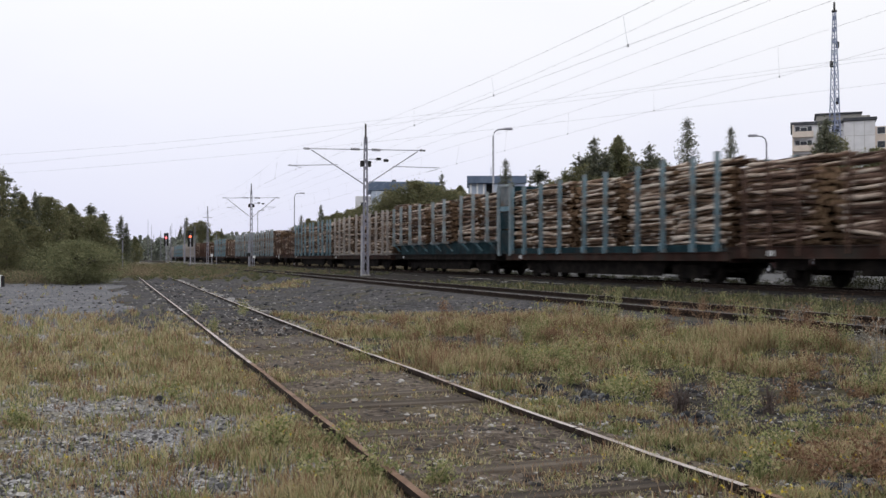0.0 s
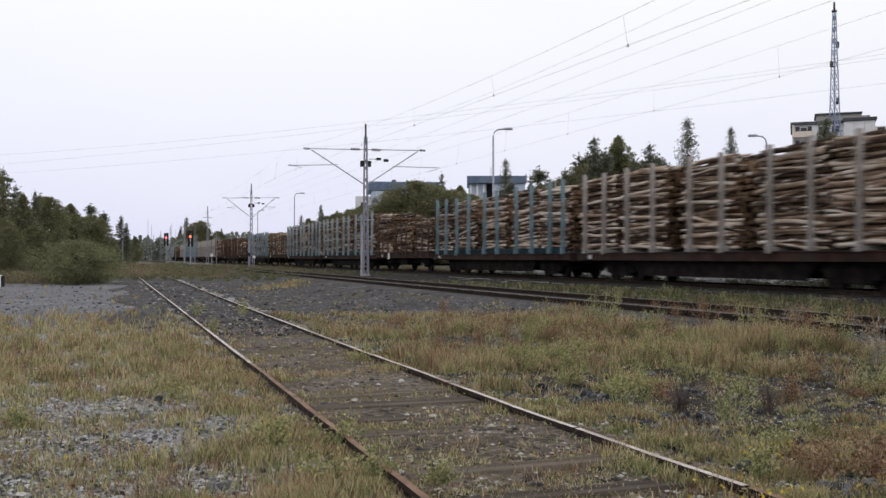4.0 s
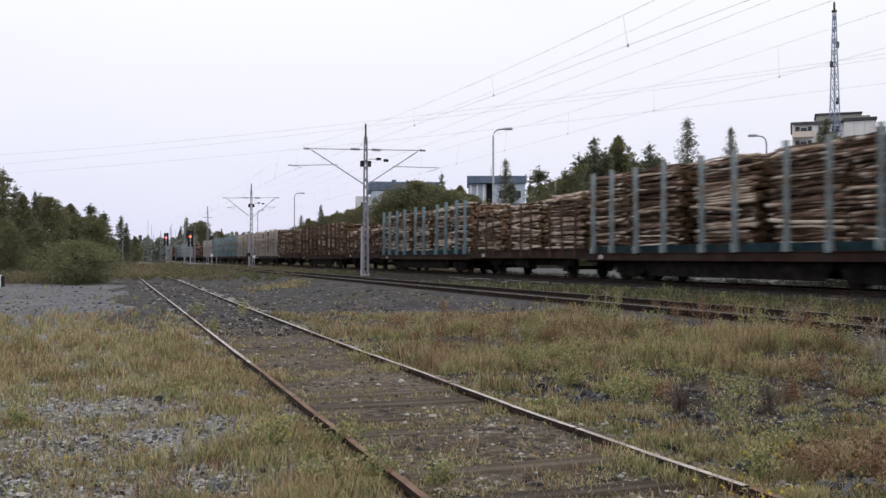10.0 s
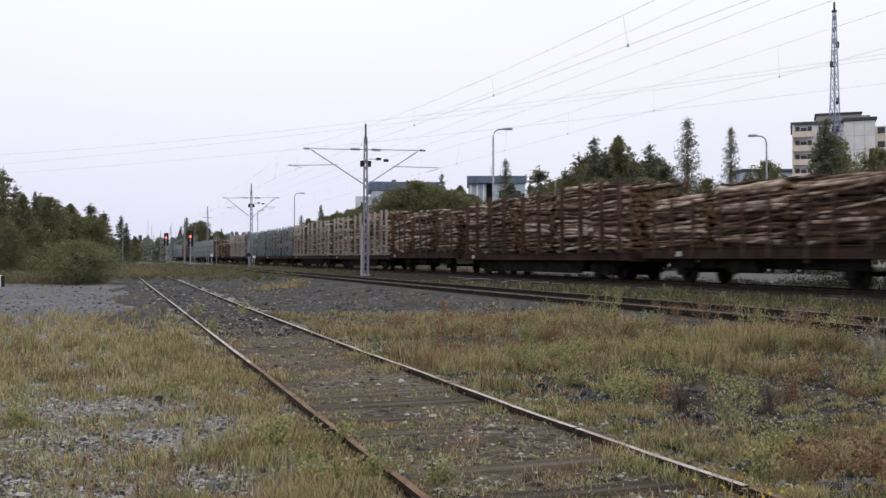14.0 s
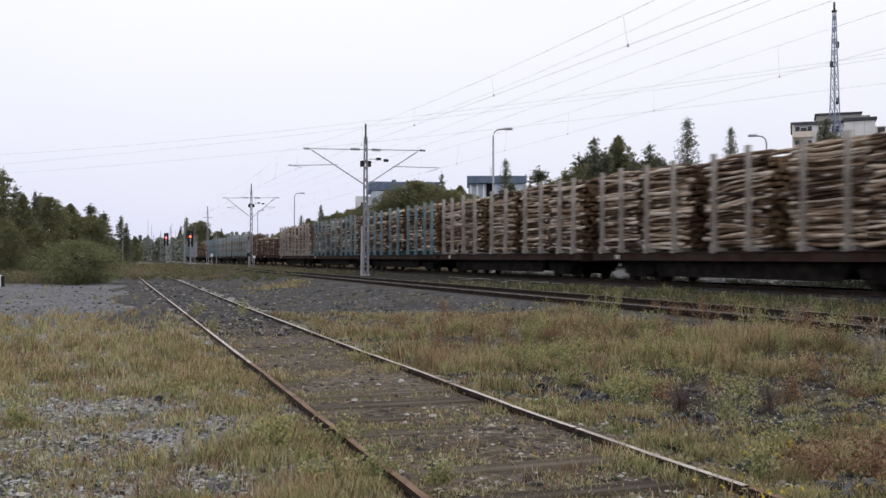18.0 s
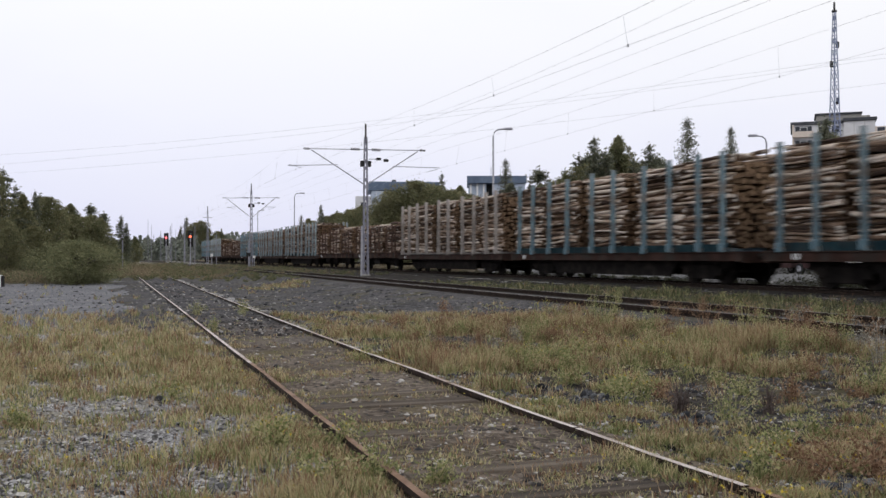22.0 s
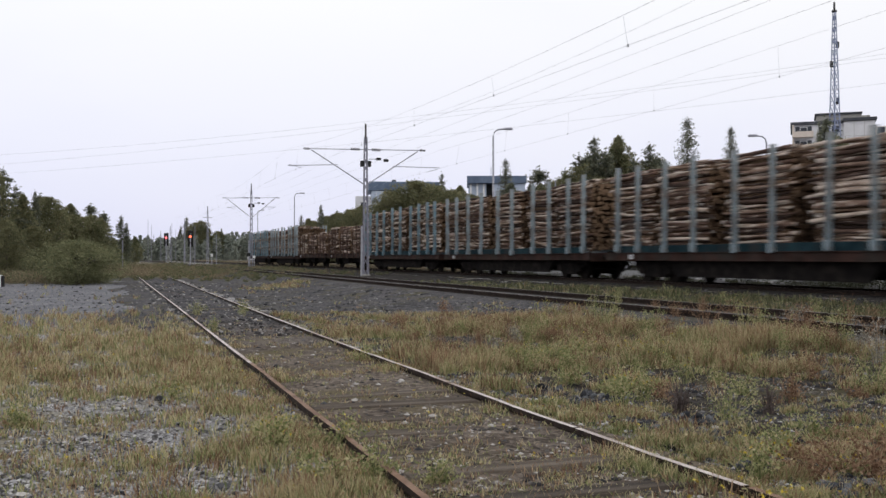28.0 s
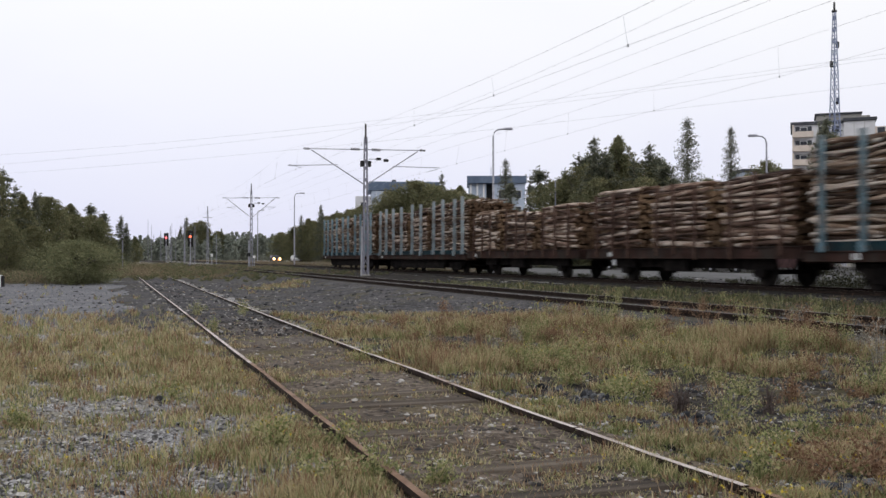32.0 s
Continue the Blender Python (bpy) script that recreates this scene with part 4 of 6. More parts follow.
def build_power_lines():
    line = thing("power_line", "thin power line wires crossing high over the yard", "overhead wire", pose(0, 0, 0))
    for (a, b, sag) in (((-60, 278, 110), (1640, 85, 62), 0.9), ((-60, 296, 112), (1640, 92, 66), 0.7), ((-60, 312, 112), (1640, 138, 70), 0.7)):
        part("wire", Geo().tube(sag_wire(at_px(*a), at_px(*b), sag, 24), 0.0085, 5), WIRE, line)


build_catenary()
build_power_lines()


PALE_STEEL = material("tower_pale_blue_steel", ramp3((0.18, 0.21, 0.32), (0.24, 0.28, 0.41), (0.31, 0.35, 0.48)), scale=1, rough=0.6)


def lattice_tower():
    x, y, _ = at_px(1478, 456, 118)
    tower = thing("lattice_tower", "tall slim galvanised lattice tower", "tower", pose(x, y, 0, 0, 0, 25))
    H, w0, w1 = 33.0, 1.65, 0.24
    cs = [(-1, -1), (1, -1), (1, 1), (-1, 1)]

    def width(z):
        return (w0 + (w1 - w0) * z / H) / 2
    for cx, cy in cs:
        part("leg", Geo().beam((cx * w0 / 2, cy * w0 / 2, 0), (cx * w1 / 2, cy * w1 / 2, H - 1.2), 0.09), PALE_STEEL, tower)
    g = Geo()
    n = 22
    for i in range(n):
        z0, z1 = (H - 1.2) * i / n, (H - 1.2) * (i + 1) / n
        a0, a1 = width(z0), width(z1)
        for k in range(4):
            (ax, ay), (bx, by) = cs[k], cs[(k + 1) % 4]
            g.beam((ax * a0, ay * a0, z0), (bx * a1, by * a1, z1), 0.045)
            g.beam((bx * a0, by * a0, z0), (ax * a1, ay * a1, z1), 0.045)
            g.beam((ax * a1, ay * a1, z1), (bx * a1, by * a1, z1), 0.045)
    part("lattice", g, PALE_STEEL, tower)
    part("peak", Geo().box(-0.22, -0.22, H - 1.2, 0.22, 0.22, H - 0.9, 0.05).box(-0.09, -0.09, H - 0.9, 0.09, 0.09, H + 0.1, 0.03), BLACK, tower, "dark top fitting")
    for z, e in ((27.8, 1), (25.3, -1), (20.8, 1)):
        part("antenna", Geo().box(e * 0.5 - 0.14, -0.15, z - 0.4, e * 0.5 + 0.14, 0.15, z + 0.4, 0.05), BLACK, tower, "dark antenna box")


lattice_tower()


def street_lamp(x, top, depth, arm, single=True):
    px, py, pz = at_px(x, top, depth)
    lamp = thing("street_lamp", "slim grey steel street lamp with a curved arm", "street lamp", pose(px, py, 0), "street lamps along the road")
    part("pole", Geo().tube([(0, 0, 0), (0, 0, pz - 0.5)], [0.10, 0.06], 10), GALV, lamp)
    e = 1 if arm > 0 else -1
    part("arm", Geo().tube([(0, 0, pz - 0.55), (e * 0.08, 0, pz - 0.25), (e * 0.3, 0, pz - 0.07), (arm * 0.7, 0, pz)], 0.05, 8), GALV, lamp)
    part("lamp_head", Geo().box(min(arm * 0.55, arm), -0.14, pz - 0.09, max(arm * 0.55, arm), 0.14, pz + 0.07, 0.04), GALV, lamp, "flat grey lamp head")


street_lamp(873, 228, 66, 1.35)
street_lamp(1357, 240, 66, -1.25)
street_lamp(521, 342, 128, 1.4)
street_lamp(456, 372, 180, 1.2)

# ---------------------------------------------------------------- signals


ORANGE_LAMP = glow("orange_signal_light", (1.0, 0.13, 0.05), 3.0)


def signal(x, depth, lamp_y, name_label, lamp):
    px, py, pz = at_px(x, lamp_y, depth)
    sig = thing("railway_signal", name_label, "railway signal", pose(px, py, 0))
    part("post", Geo().tube([(0, 0, 0), (0, 0, pz + 0.4)], 0.07, 8), GALV, sig)
    part("backboard", Geo().box(-0.35, 0.02, pz - 1.3, 0.35, 0.10, pz + 0.75, 0.03), BLACK, sig, "black signal backboard")
    part("lens", Geo().disc((0, -0.02, pz), (0, 1, 0), 0.15, 0.08, 16), lamp, sig, "glowing red signal lens")
    part("hood", Geo().tube([(0, -0.25, pz + 0.27), (0, 0.02, pz + 0.27)], 0.05, 8), BLACK, sig)
    part("lens", Geo().disc((0, -0.02, pz - 0.75), (0, 1, 0), 0.13, 0.08, 16), BLACK, sig, "unlit dark lens")
    part("ladder", Geo().beam((0.2, 0.15, 0), (0.2, 0.15, pz), 0.035).beam((0.42, 0.15, 0), (0.42, 0.15, pz), 0.035), GALV, sig)


def small_sign(x, y, depth, paint, w, h, label):
    px, py, pz = at_px(x, y, depth)
    s = thing("trackside_sign", label, "sign", pose(px, py, 0))
    part("post", Geo().tube([(0, 0, 0), (0, 0, pz)], 0.04, 8), GALV, s)
    part("board", Geo().box(-w / 2, -0.05, pz - h / 2, w / 2, -0.02, pz + h / 2, 0.01), paint, s)


small_sign(375, 452, 120, WHITE, 0.3, 0.35, "small white trackside sign on a post")
small_sign(440, 451, 108, BLACK, 0.45, 0.4, "small dark trackside board on a post")
small_sign(450, 455, 108, WHITE, 0.28, 0.28, "small white trackside plate on a post")
signal(294, 150, 421, "railway signal showing a red light", RED_LAMP)
signal(337, 120, 419, "railway signal on a post showing an orange-red light", ORANGE_LAMP)


def plain_post(x, top, depth, r=0.04, name="line_post", label="slim grey metal post beside the track", cross=0.0):
    px, py, pz = at_px(x, top, depth)
    post = thing(name, label, "post", pose(px, py, 0))
    part("pole", Geo().tube([(0, 0, 0), (0, 0, pz)], [r * 1.3, r], 8), MAST_STEEL, post)
    if cross:
        part("crossarm", Geo().beam((-cross, 0, pz - 0.9), (cross, 0, pz - 0.9), 0.1), GALV, post)


for x, top, depth in ((262, 388, 230), (268, 398, 230), (327, 395, 130), (345, 400, 130), (304, 396, 220), (311, 408, 220), (383, 412, 150)):
    plain_post(x, top, depth)
plain_post(217, 425, 90, 0.05)
plain_post(983, 320, 100, 0.08)


# ---------------------------------------------------------------- buildings


def windows(building, facade, xs, zs, w, h, face, depth_at, mat_frame):
    """Windows with frame, sill and pane on a facade; face: 'front' (towards -y) or 'side' (towards -x)."""
    for z in zs:
        for x in xs:
            at = pose(x, depth_at, z) if face == "front" else pose(depth_at, x, z, 0, 0, -90)
            win = part("window", cached(("wf", w, h, mat_frame.name), lambda: Geo().box(-w / 2 - 0.08, -0.10, -h / 2 - 0.08, -w / 2, 0.06, h / 2 + 0.08).box(w / 2, -0.10, -h / 2 - 0.08, w / 2 + 0.08, 0.06, h / 2 + 0.08)
                       .box(-w / 2, -0.10, h / 2, w / 2, 0.06, h / 2 + 0.08).box(-w / 2, -0.14, -h / 2 - 0.08, w / 2, 0.06, -h / 2).mesh("window", mat_frame)), mat_frame, building, at=at)
            part("pane", cached(("wp", w, h), lambda: Geo().box(-w / 2, -0.05, -h / 2, w / 2, 0.0, h / 2).mesh("pane", GLASS)), GLASS, win)


def tall_block():
    """Ten-storey block beyond the train."""
    dep = 205.0
    x0, y0, _ = at_px(1403, 456, dep)
    b = thing("apartment_building", "tall beige and grey panel apartment building with balconies", "building", pose(x0, y0, 0, 0, 0, -20.2))
    H = EYE + (456 - 221) / 1681 * dep
    part("wall", Geo().box(0, 0, 0, 10.2, 16, H, 0.05), WALL_GREY, b, "pale grey panel wall")
    part("wall", Geo().box(10.2, -1.0, 0, 16.25, 16, H + 0.1, 0.05), WALL_GREY, b, "pale grey gable wall")
    part("roof", Geo().box(-0.4, -0.4, H - 0.2, 10.0, 16.4, H + 0.5, 0.1), ROOF_DARK, b, "dark flat roof edge")
    part("roof", Geo().box(10.0, -1.4, H + 0.1, 16.6, 16.4, H + 0.8, 0.1), ROOF_DARK, b, "dark flat roof edge")
    part("stair_tower", Geo().box(4.9, 4, H, 13.8, 12, H + 2.3, 0.05).box(13.8, 4, H, 15.6, 12, H + 1.9, 0.05), CONCRETE, b, "grey machine room on the roof")
    part("tower_roof", Geo().box(4.6, 3.7, H + 2.3, 14.1, 12.3, H + 2.7, 0.05), ROOF_DARK, b)
    n = 10
    storey = H / n
    for i in range(n):
        z = i * storey
        part("balcony", Geo().box(0.3, -1.3, z + 0.1, 4.2, 0.0, z + 0.25).box(0.3, -1.3, z + 0.25, 4.2, -1.2, z + 1.35).box(0.3, -1.2, z + 0.25, 0.4, 0, z + 1.35).box(4.1, -1.2, z + 0.25, 4.2, 0, z + 1.35), WALL_BEIGE, b, "beige balcony with a solid front")
        part("balcony_recess", Geo().box(0.6, -0.08, z + 0.3, 3.9, -0.004, z + 2.5), GLASS, b, "dark glazed balcony door")
        part("door_frame", Geo().box(1.5, -0.12, z + 0.3, 1.62, -0.082, z + 2.4).box(2.9, -0.12, z + 0.3, 3.02, -0.082, z + 2.4).box(1.62, -0.12, z + 2.28, 2.9, -0.082, z + 2.4), WHITE, b, "white balcony door frame")
        part("side_wall", Geo().box(-0.05, -1.35, z + 0.1, 0.29, 0.0, z + 2.75), WALL_BEIGE, b, "beige balcony side wall")
    windows(b, "front", [6.0, 8.6], [storey * (i + 0.55) for i in range(n)], 1.5, 1.4, "front", -0.01, WHITE)
    part("wall", Geo().box(16.25, 4, 0, 28, 16, H - 0.6, 0.05), WALL_BEIGE, b, "beige wall set back")
    windows(b, "front", [17.8, 20.4, 23.4], [storey * (i + 0.5) for i in range(n)], 1.5, 1.4, "front", 3.99, WHITE)
    g = Geo()
    for x in (12.2, 14.2):
        g.box(x - 0.03, -1.03, 0, x + 0.03, -1.0, H)
    for i in range(1, n):
        g.box(10.25, -1.025, storey * i - 0.03, 16.2, -1.0, storey * i + 0.03)
    part("panel_joint", g, CONCRETE, b)


def blue_block():
    dep = 230.0
    x0, y0, _ = at_px(629, 456, dep)
    b = thing("apartment_building", "pale apartment building with a slate blue top storey", "building", pose(x0, y0, 0, 0, 0, 5.3))
    H = EYE + (456 - 338) / 1681 * dep
    part("wall", Geo().box(0, 1.5, 0, 3.9, 14, H - 1.2, 0.05), WALL_GREY, b, "white narrow wall")
    part("wall", Geo().box(3.9, 0, 0, 7.4, 14, H, 0.05), WALL_BLUE, b, "pale blue wall")
    part("wall", Geo().box(7.4, 1, 0, 20, 14, H, 0.05), WALL_GREY, b, "pale grey wall")
    part("roof", Geo().box(3.2, -0.3, H, 20.4, 14.3, H + 2.3, 0.2), ROOF_BLUE, b, "slate blue attic storey")
    part("chimney", Geo().box(9, 4, H + 2.3, 10, 5, H + 3.1, 0.05).box(14, 4, H + 2.3, 14.8, 5, H + 2.9, 0.05), ROOF_DARK, b)
    windows(b, "front", [8.8, 11.2, 13.6, 16.0, 18.4], [H - 1.6 - 2.9 * i for i in range(5)], 1.4, 1.4, "front", 0.99, WHITE)
    windows(b, "front", [1.9], [H - 3.4 - 2.9 * i for i in range(4)], 1.2, 1.4, "front", 1.49, WHITE)
    g = Geo()
    for x in (5.0, 6.2):
        g.box(x, -0.04, 0, x + 0.12, 0.0, H)
    part("wall_strip", g, WHITE, b, "white wall strip")


def low_block():
    dep = 190.0
    x0, y0, _ = at_px(829, 456, dep)
    b = thing("office_building", "flat roofed blue-grey building with white columns", "building", pose(x0, y0, 0, 0, 0, -1.5))
    H = EYE + (456 - 325) / 1681 * dep
    part("wall", Geo().box(0, 0.6, 0, 3.6, 12, H, 0.05), WALL_BLUE, b, "blue-grey wall")
    part("wall", Geo().box(3.6, 2.0, 0, 4.9, 12, H, 0.05), BLACK, b, "dark recess")
    part("wall", Geo().box(4.9, 0, 0, 11.3, 12, H, 0.05), WALL_BLUE, b, "blue-grey wall")
    part("roof", Geo().box(-0.3, -0.5, H, 11.6, 12.5, H + 1.5, 0.08), ROOF_BLUE, b, "dark blue-grey roof fascia")
    for i in range(3):
        part("column", Geo().box(0.3 + 1.3 * i, 0.2, 0, 0.65 + 1.3 * i, 0.58, H), WHITE, b, "white column")
    windows(b, "front", [7.0, 9.6], [H - 2.2 - 3.2 * i for i in range(3)], 1.8, 1.5, "front", -0.01, WHITE)
    part("mast", Geo().tube([(4.6, 3, H), (4.6, 3, H + 3.6)], 0.06, 6), GALV, b)


def far_row(x, w, top, dep, label):
    x0, y0, _ = at_px(x, 456, dep)
    b = thing("far_building", label, "building", pose(x0, y0, 0))
    H = EYE + (456 - top) / 1681 * dep
    part("wall", Geo().box(0, 0, 0, w, 10, H, 0.05), WALL_BLUE, b)
    part("roof", Geo().box(-0.4, -0.4, H, w + 0.4, 10.4, H + 0.8, 0.1), ROOF_DARK, b)
    windows(b, "front", [2 + 3.2 * i for i in range(int((w - 2) / 3.2))], [H - 2 - 3 * i for i in range(2)], 1.6, 1.4, "front", -0.01, WHITE)


tall_block()
blue_block()
low_block()
far_row(1315, 14, 305, 230, "low long building with a dark roof among trees")

# ---------------------------------------------------------------- trees


def leaf_cloud(centres, radii, count, size, rg, flat=0.6):
    """Small leaf quads scattered in soft clumps."""
    k = rg.integers(len(centres), size=count)
    c = centres[k] + np.clip(rg.normal(size=(count, 3)) * 0.55, -1.5, 1.5) * radii[k][:, None] * np.array([1, 1, flat])
    a = rg.normal(size=(count, 3))
    a /= np.linalg.norm(a, axis=1)[:, None]
    b = np.cross(a, rg.normal(size=(count, 3)))
    b /= np.linalg.norm(b, axis=1)[:, None] + 1e-9
    s = (size * rg.uniform(0.5, 1.3, count))[:, None]
    v = np.stack([c - a * s, c + b * s * 0.6, c + a * s, c - b * s * 0.6], 1).reshape(-1, 3)
    f = np.arange(count * 4).reshape(-1, 4)
    return v, f


def broad_tree_meshes(seed, h, r, leaves, size):
    """A tall oval crown of many small soft clumps on rising limbs; the outline frays towards the top."""
    rg = np.random.default_rng(seed)
    n = 420
    u = 0.06 + 0.93 * rg.random(n) ** 0.9
    prof = np.where(u < 0.4, np.sqrt(np.clip(u / 0.4, 0, 1)) * 0.9 + 0.1, np.clip(1 - ((u - 0.4) / 0.6) ** (3.4 if r / h > 0.3 else 1.7), 0, 1)) ** (0.6 if r / h > 0.3 else 0.9)
    side = rg.integers(0, 9, n)
    ang = side * 2 * pi / 9 + rg.normal(0, 0.28, n)
    rad = r * np.sqrt(rg.random(n)) * (0.8 + 0.3 * np.sin(side * 4.1 + 7.0 * u))
    cs = np.stack([np.cos(ang) * rad * prof, np.sin(ang) * rad * prof, u * h], 1)
    rs = r * rg.uniform(0.08, 0.22, n) * (0.4 + 0.6 * prof)
    v, f = leaf_cloud(cs, rs, leaves, size, rg, 1.15)
    t = Geo().tube([(0, 0, 0), (0.1, 0.05, h * 0.4), (0, 0.1, h * 0.9)], [r * 0.07, r * 0.05, r * 0.012], 7)
    for c in cs[:22]:
        t.tube([(0, 0, c[2] * 0.65), tuple(c)], [r * 0.022, r * 0.007], 5)
    return v, f, t


def conifer_meshes(seed, h, r, leaves, size, gap=0.05):
    """Branches set round a straight stem, leaves strung along each of them."""
    rg = np.random.default_rng(seed)
    n = {0.05: 120, 0.1: 75}.get(gap, 420)
    zz = h * (0.08 + 0.9 * np.sort(rg.random(n)))
    ang = np.arange(n) * 2.4 + rg.normal(0, 0.4, n)
    reach = (r * ((1 - zz / h) ** 0.75 + 0.06)) * rg.uniform(0.55 if gap != 0.1 else 0.3, 1.15, n)
    k = rg.choice(n, leaves, p=reach / reach.sum())
    u = rg.random(leaves) ** 0.85
    droop = -0.10 * reach[k] * u if gap < 0.2 else 0.35 * reach[k] * u
    c = np.stack([np.cos(ang[k]) * reach[k] * u, np.sin(ang[k]) * reach[k] * u, zz[k] + droop], 1) + rg.normal(0, 0.13, (leaves, 3))
    tip = np.stack([np.zeros(60), np.zeros(60), h * np.linspace(0.8, 1.0, 60)], 1) + rg.normal(0, 0.06, (60, 3))
    c = np.concatenate([c, tip])
    v, f = leaf_cloud(c, np.full(len(c), 0.12), len(c), size, rg, 1.0)
    t = Geo().tube([(0, 0, 0), (0, 0, h * 0.98)], [r * 0.05 + 0.05, 0.02], 7)
    for i in range(0, n, 2):
        e = -0.10 if gap < 0.2 else 0.35
        t.tube([(0, 0, zz[i]), (cos(ang[i]) * reach[i], sin(ang[i]) * reach[i], zz[i] + e * reach[i])], [0.03, 0.01], 4)
    return v, f, t


PROTO = {}


def tree_proto(kind, seed, h, r, leaves, size, mat, gap=0.05):
    v, f, t = (conifer_meshes(seed, h, r, leaves, size, gap) if kind == "conifer" else broad_tree_meshes(seed, h, r, leaves, size))
    return soup("crown", v, f, mat), t.mesh("trunk", TRUNK)


def plant(key, name, label, x, top, depth, base_h, widen=1.0, group="", category="tree", ground=0.0):
    crown, trunk = PROTO[key]
    px, py, pz = at_px(x, top, depth)
    k = max(pz - ground, 0.5) / base_h
    ob = thing(name, label, category, pose(px, py, ground, 0, 0, (x * 37) % 360), group)
    ob.scale = (k * widen, k * widen, k)
    part("trunk", trunk, TRUNK, ob)
    part("crown", crown, crown.materials[0], ob)
    return ob


PROTO["pine"] = tree_proto("conifer", 11, 14.0, 3.3, 12000, 0.115, SPRUCE, 0.1)
PROTO["pine2"] = tree_proto("conifer", 12, 14.0, 2.7, 10000, 0.115, SPRUCE, 0.1)
PROTO["birch"] = tree_proto("broad", 13, 12.0, 3.0, 15000, 0.125, FOLIAGE)
PROTO["birch2"] = tree_proto("broad", 14, 12.0, 3.7, 19000, 0.125, FOLIAGE)
PROTO["spruce"] = tree_proto("conifer", 15, 16.0, 3.0, 15000, 0.11, SPRUCE)
PROTO["slim"] = tree_proto("conifer", 16, 16.0, 2.7, 13000, 0.085, SPRUCE, 0.3)
PROTO["bush"] = tree_proto("broad", 17, 4.0, 3.4, 24000, 0.066, WILLOW)
HEIGHT = {"pine": 14, "pine2": 14, "birch": 12, "birch2": 12, "spruce": 16, "slim": 16, "bush": 4}


def trees(rows, group):
    for key, x, top, depth, widen in rows:
        name, label, cat = {"pine": ("pine_tree", "dark pine tree with a ragged crown", "tree"), "pine2": ("pine_tree", "dark slender pine tree", "tree"),
                            "birch": ("birch_tree", "leafy green birch tree", "tree"), "birch2": ("birch_tree", "broad leafy deciduous tree", "tree"),
                            "spruce": ("spruce_tree", "dark pointed spruce tree", "tree"), "slim": ("young_tree", "slim sparse young tree with a pointed top", "tree"),
                            "bush": ("willow_bush", "rounded grey-green willow bush", "bush")}[key]
        plant(key, name, label, x, top, depth, HEIGHT[key], widen, group, cat)


trees([("spruce", 1052, 242, 95, 1.3), ("birch", 1094, 244, 98, 1.1), ("birch2", 1040, 292, 99, 1.0), ("birch2", 1086, 276, 99, 1.0), ("birch2", 1122, 290, 99, 0.9), ("birch2", 1160, 294, 100, 0.9), ("pine", 1025, 272, 100, 1.7), ("pine", 1000, 298, 104, 1.3), ("pine2", 1073, 262, 94, 1.4),
       ("spruce", 1150, 254, 98, 1.4), ("pine", 1122, 280, 94, 1.4), ("pine2", 1178, 284, 96, 1.6), ("birch2", 1140, 316, 92, 1.2), ("birch", 1195, 318, 100, 1.0),
       ("birch2", 1010, 314, 102, 1.2), ("pine2", 1040, 270, 100, 1.5), ("pine", 1110, 268, 100, 1.5), ("pine2", 1163, 272, 100, 1.5), ("birch2", 985, 322, 106, 1.3), ("birch2", 1120, 320, 96, 1.3), ("birch2", 1180, 322, 98, 1.2), ("birch2", 1062, 316, 94, 1.3), ("slim", 1217, 206, 88, 1.05), ("slim", 1294, 222, 88, 0.8), ("birch2", 1253, 318, 94, 0.9), ("birch2", 1355, 287, 130, 0.8), ("birch", 1390, 312, 130, 1.0),
       ("spruce", 1463, 208, 108, 1.5), ("birch2", 1472, 240, 110, 0.6), ("pine", 1450, 232, 110, 1.0), ("pine2", 1490, 262, 148, 1.4), ("birch", 1320, 318, 110, 1.0), ("pine2", 955, 294, 110, 1.7), ("slim", 895, 280, 120, 1.0), ("pine2", 905, 318, 112, 1.2),
       ("pine2", 938, 322, 118, 1.0), ("birch2", 1550, 265, 140, 1.0)], "trees beyond the railway")
trees([("birch2", 733, 322, 118, 1.5), ("birch2", 700, 342, 120, 1.3), ("birch2", 765, 330, 122, 1.4), ("spruce", 782, 306, 130, 0.8), ("birch2", 800, 338, 120, 1.3), ("birch2", 832, 346, 124, 1.2), ("birch", 815, 330, 128, 1.0), ("birch2", 680, 356, 122, 1.1),
       ("birch2", 662, 378, 130, 1.0), ("spruce", 568, 362, 175, 0.9), ("birch", 590, 380, 170, 1.2), ("birch", 615, 372, 160, 1.1), ("birch", 545, 388, 185, 1.3), ("slim", 533, 380, 185, 1.0),
       ("birch2", 640, 366, 150, 1.0), ("birch", 520, 402, 200, 1.4), ("birch2", 498, 412, 215, 1.5), ("birch2", 535, 400, 200, 1.4), ("birch2", 556, 392, 190, 1.3), ("birch2", 578, 384, 180, 1.3), ("birch2", 602, 378, 170, 1.2), ("birch2", 624, 372, 160, 1.1), ("spruce", 596, 372, 178, 1.0), ("spruce", 548, 386, 196, 1.0)], "trees beyond the railway")
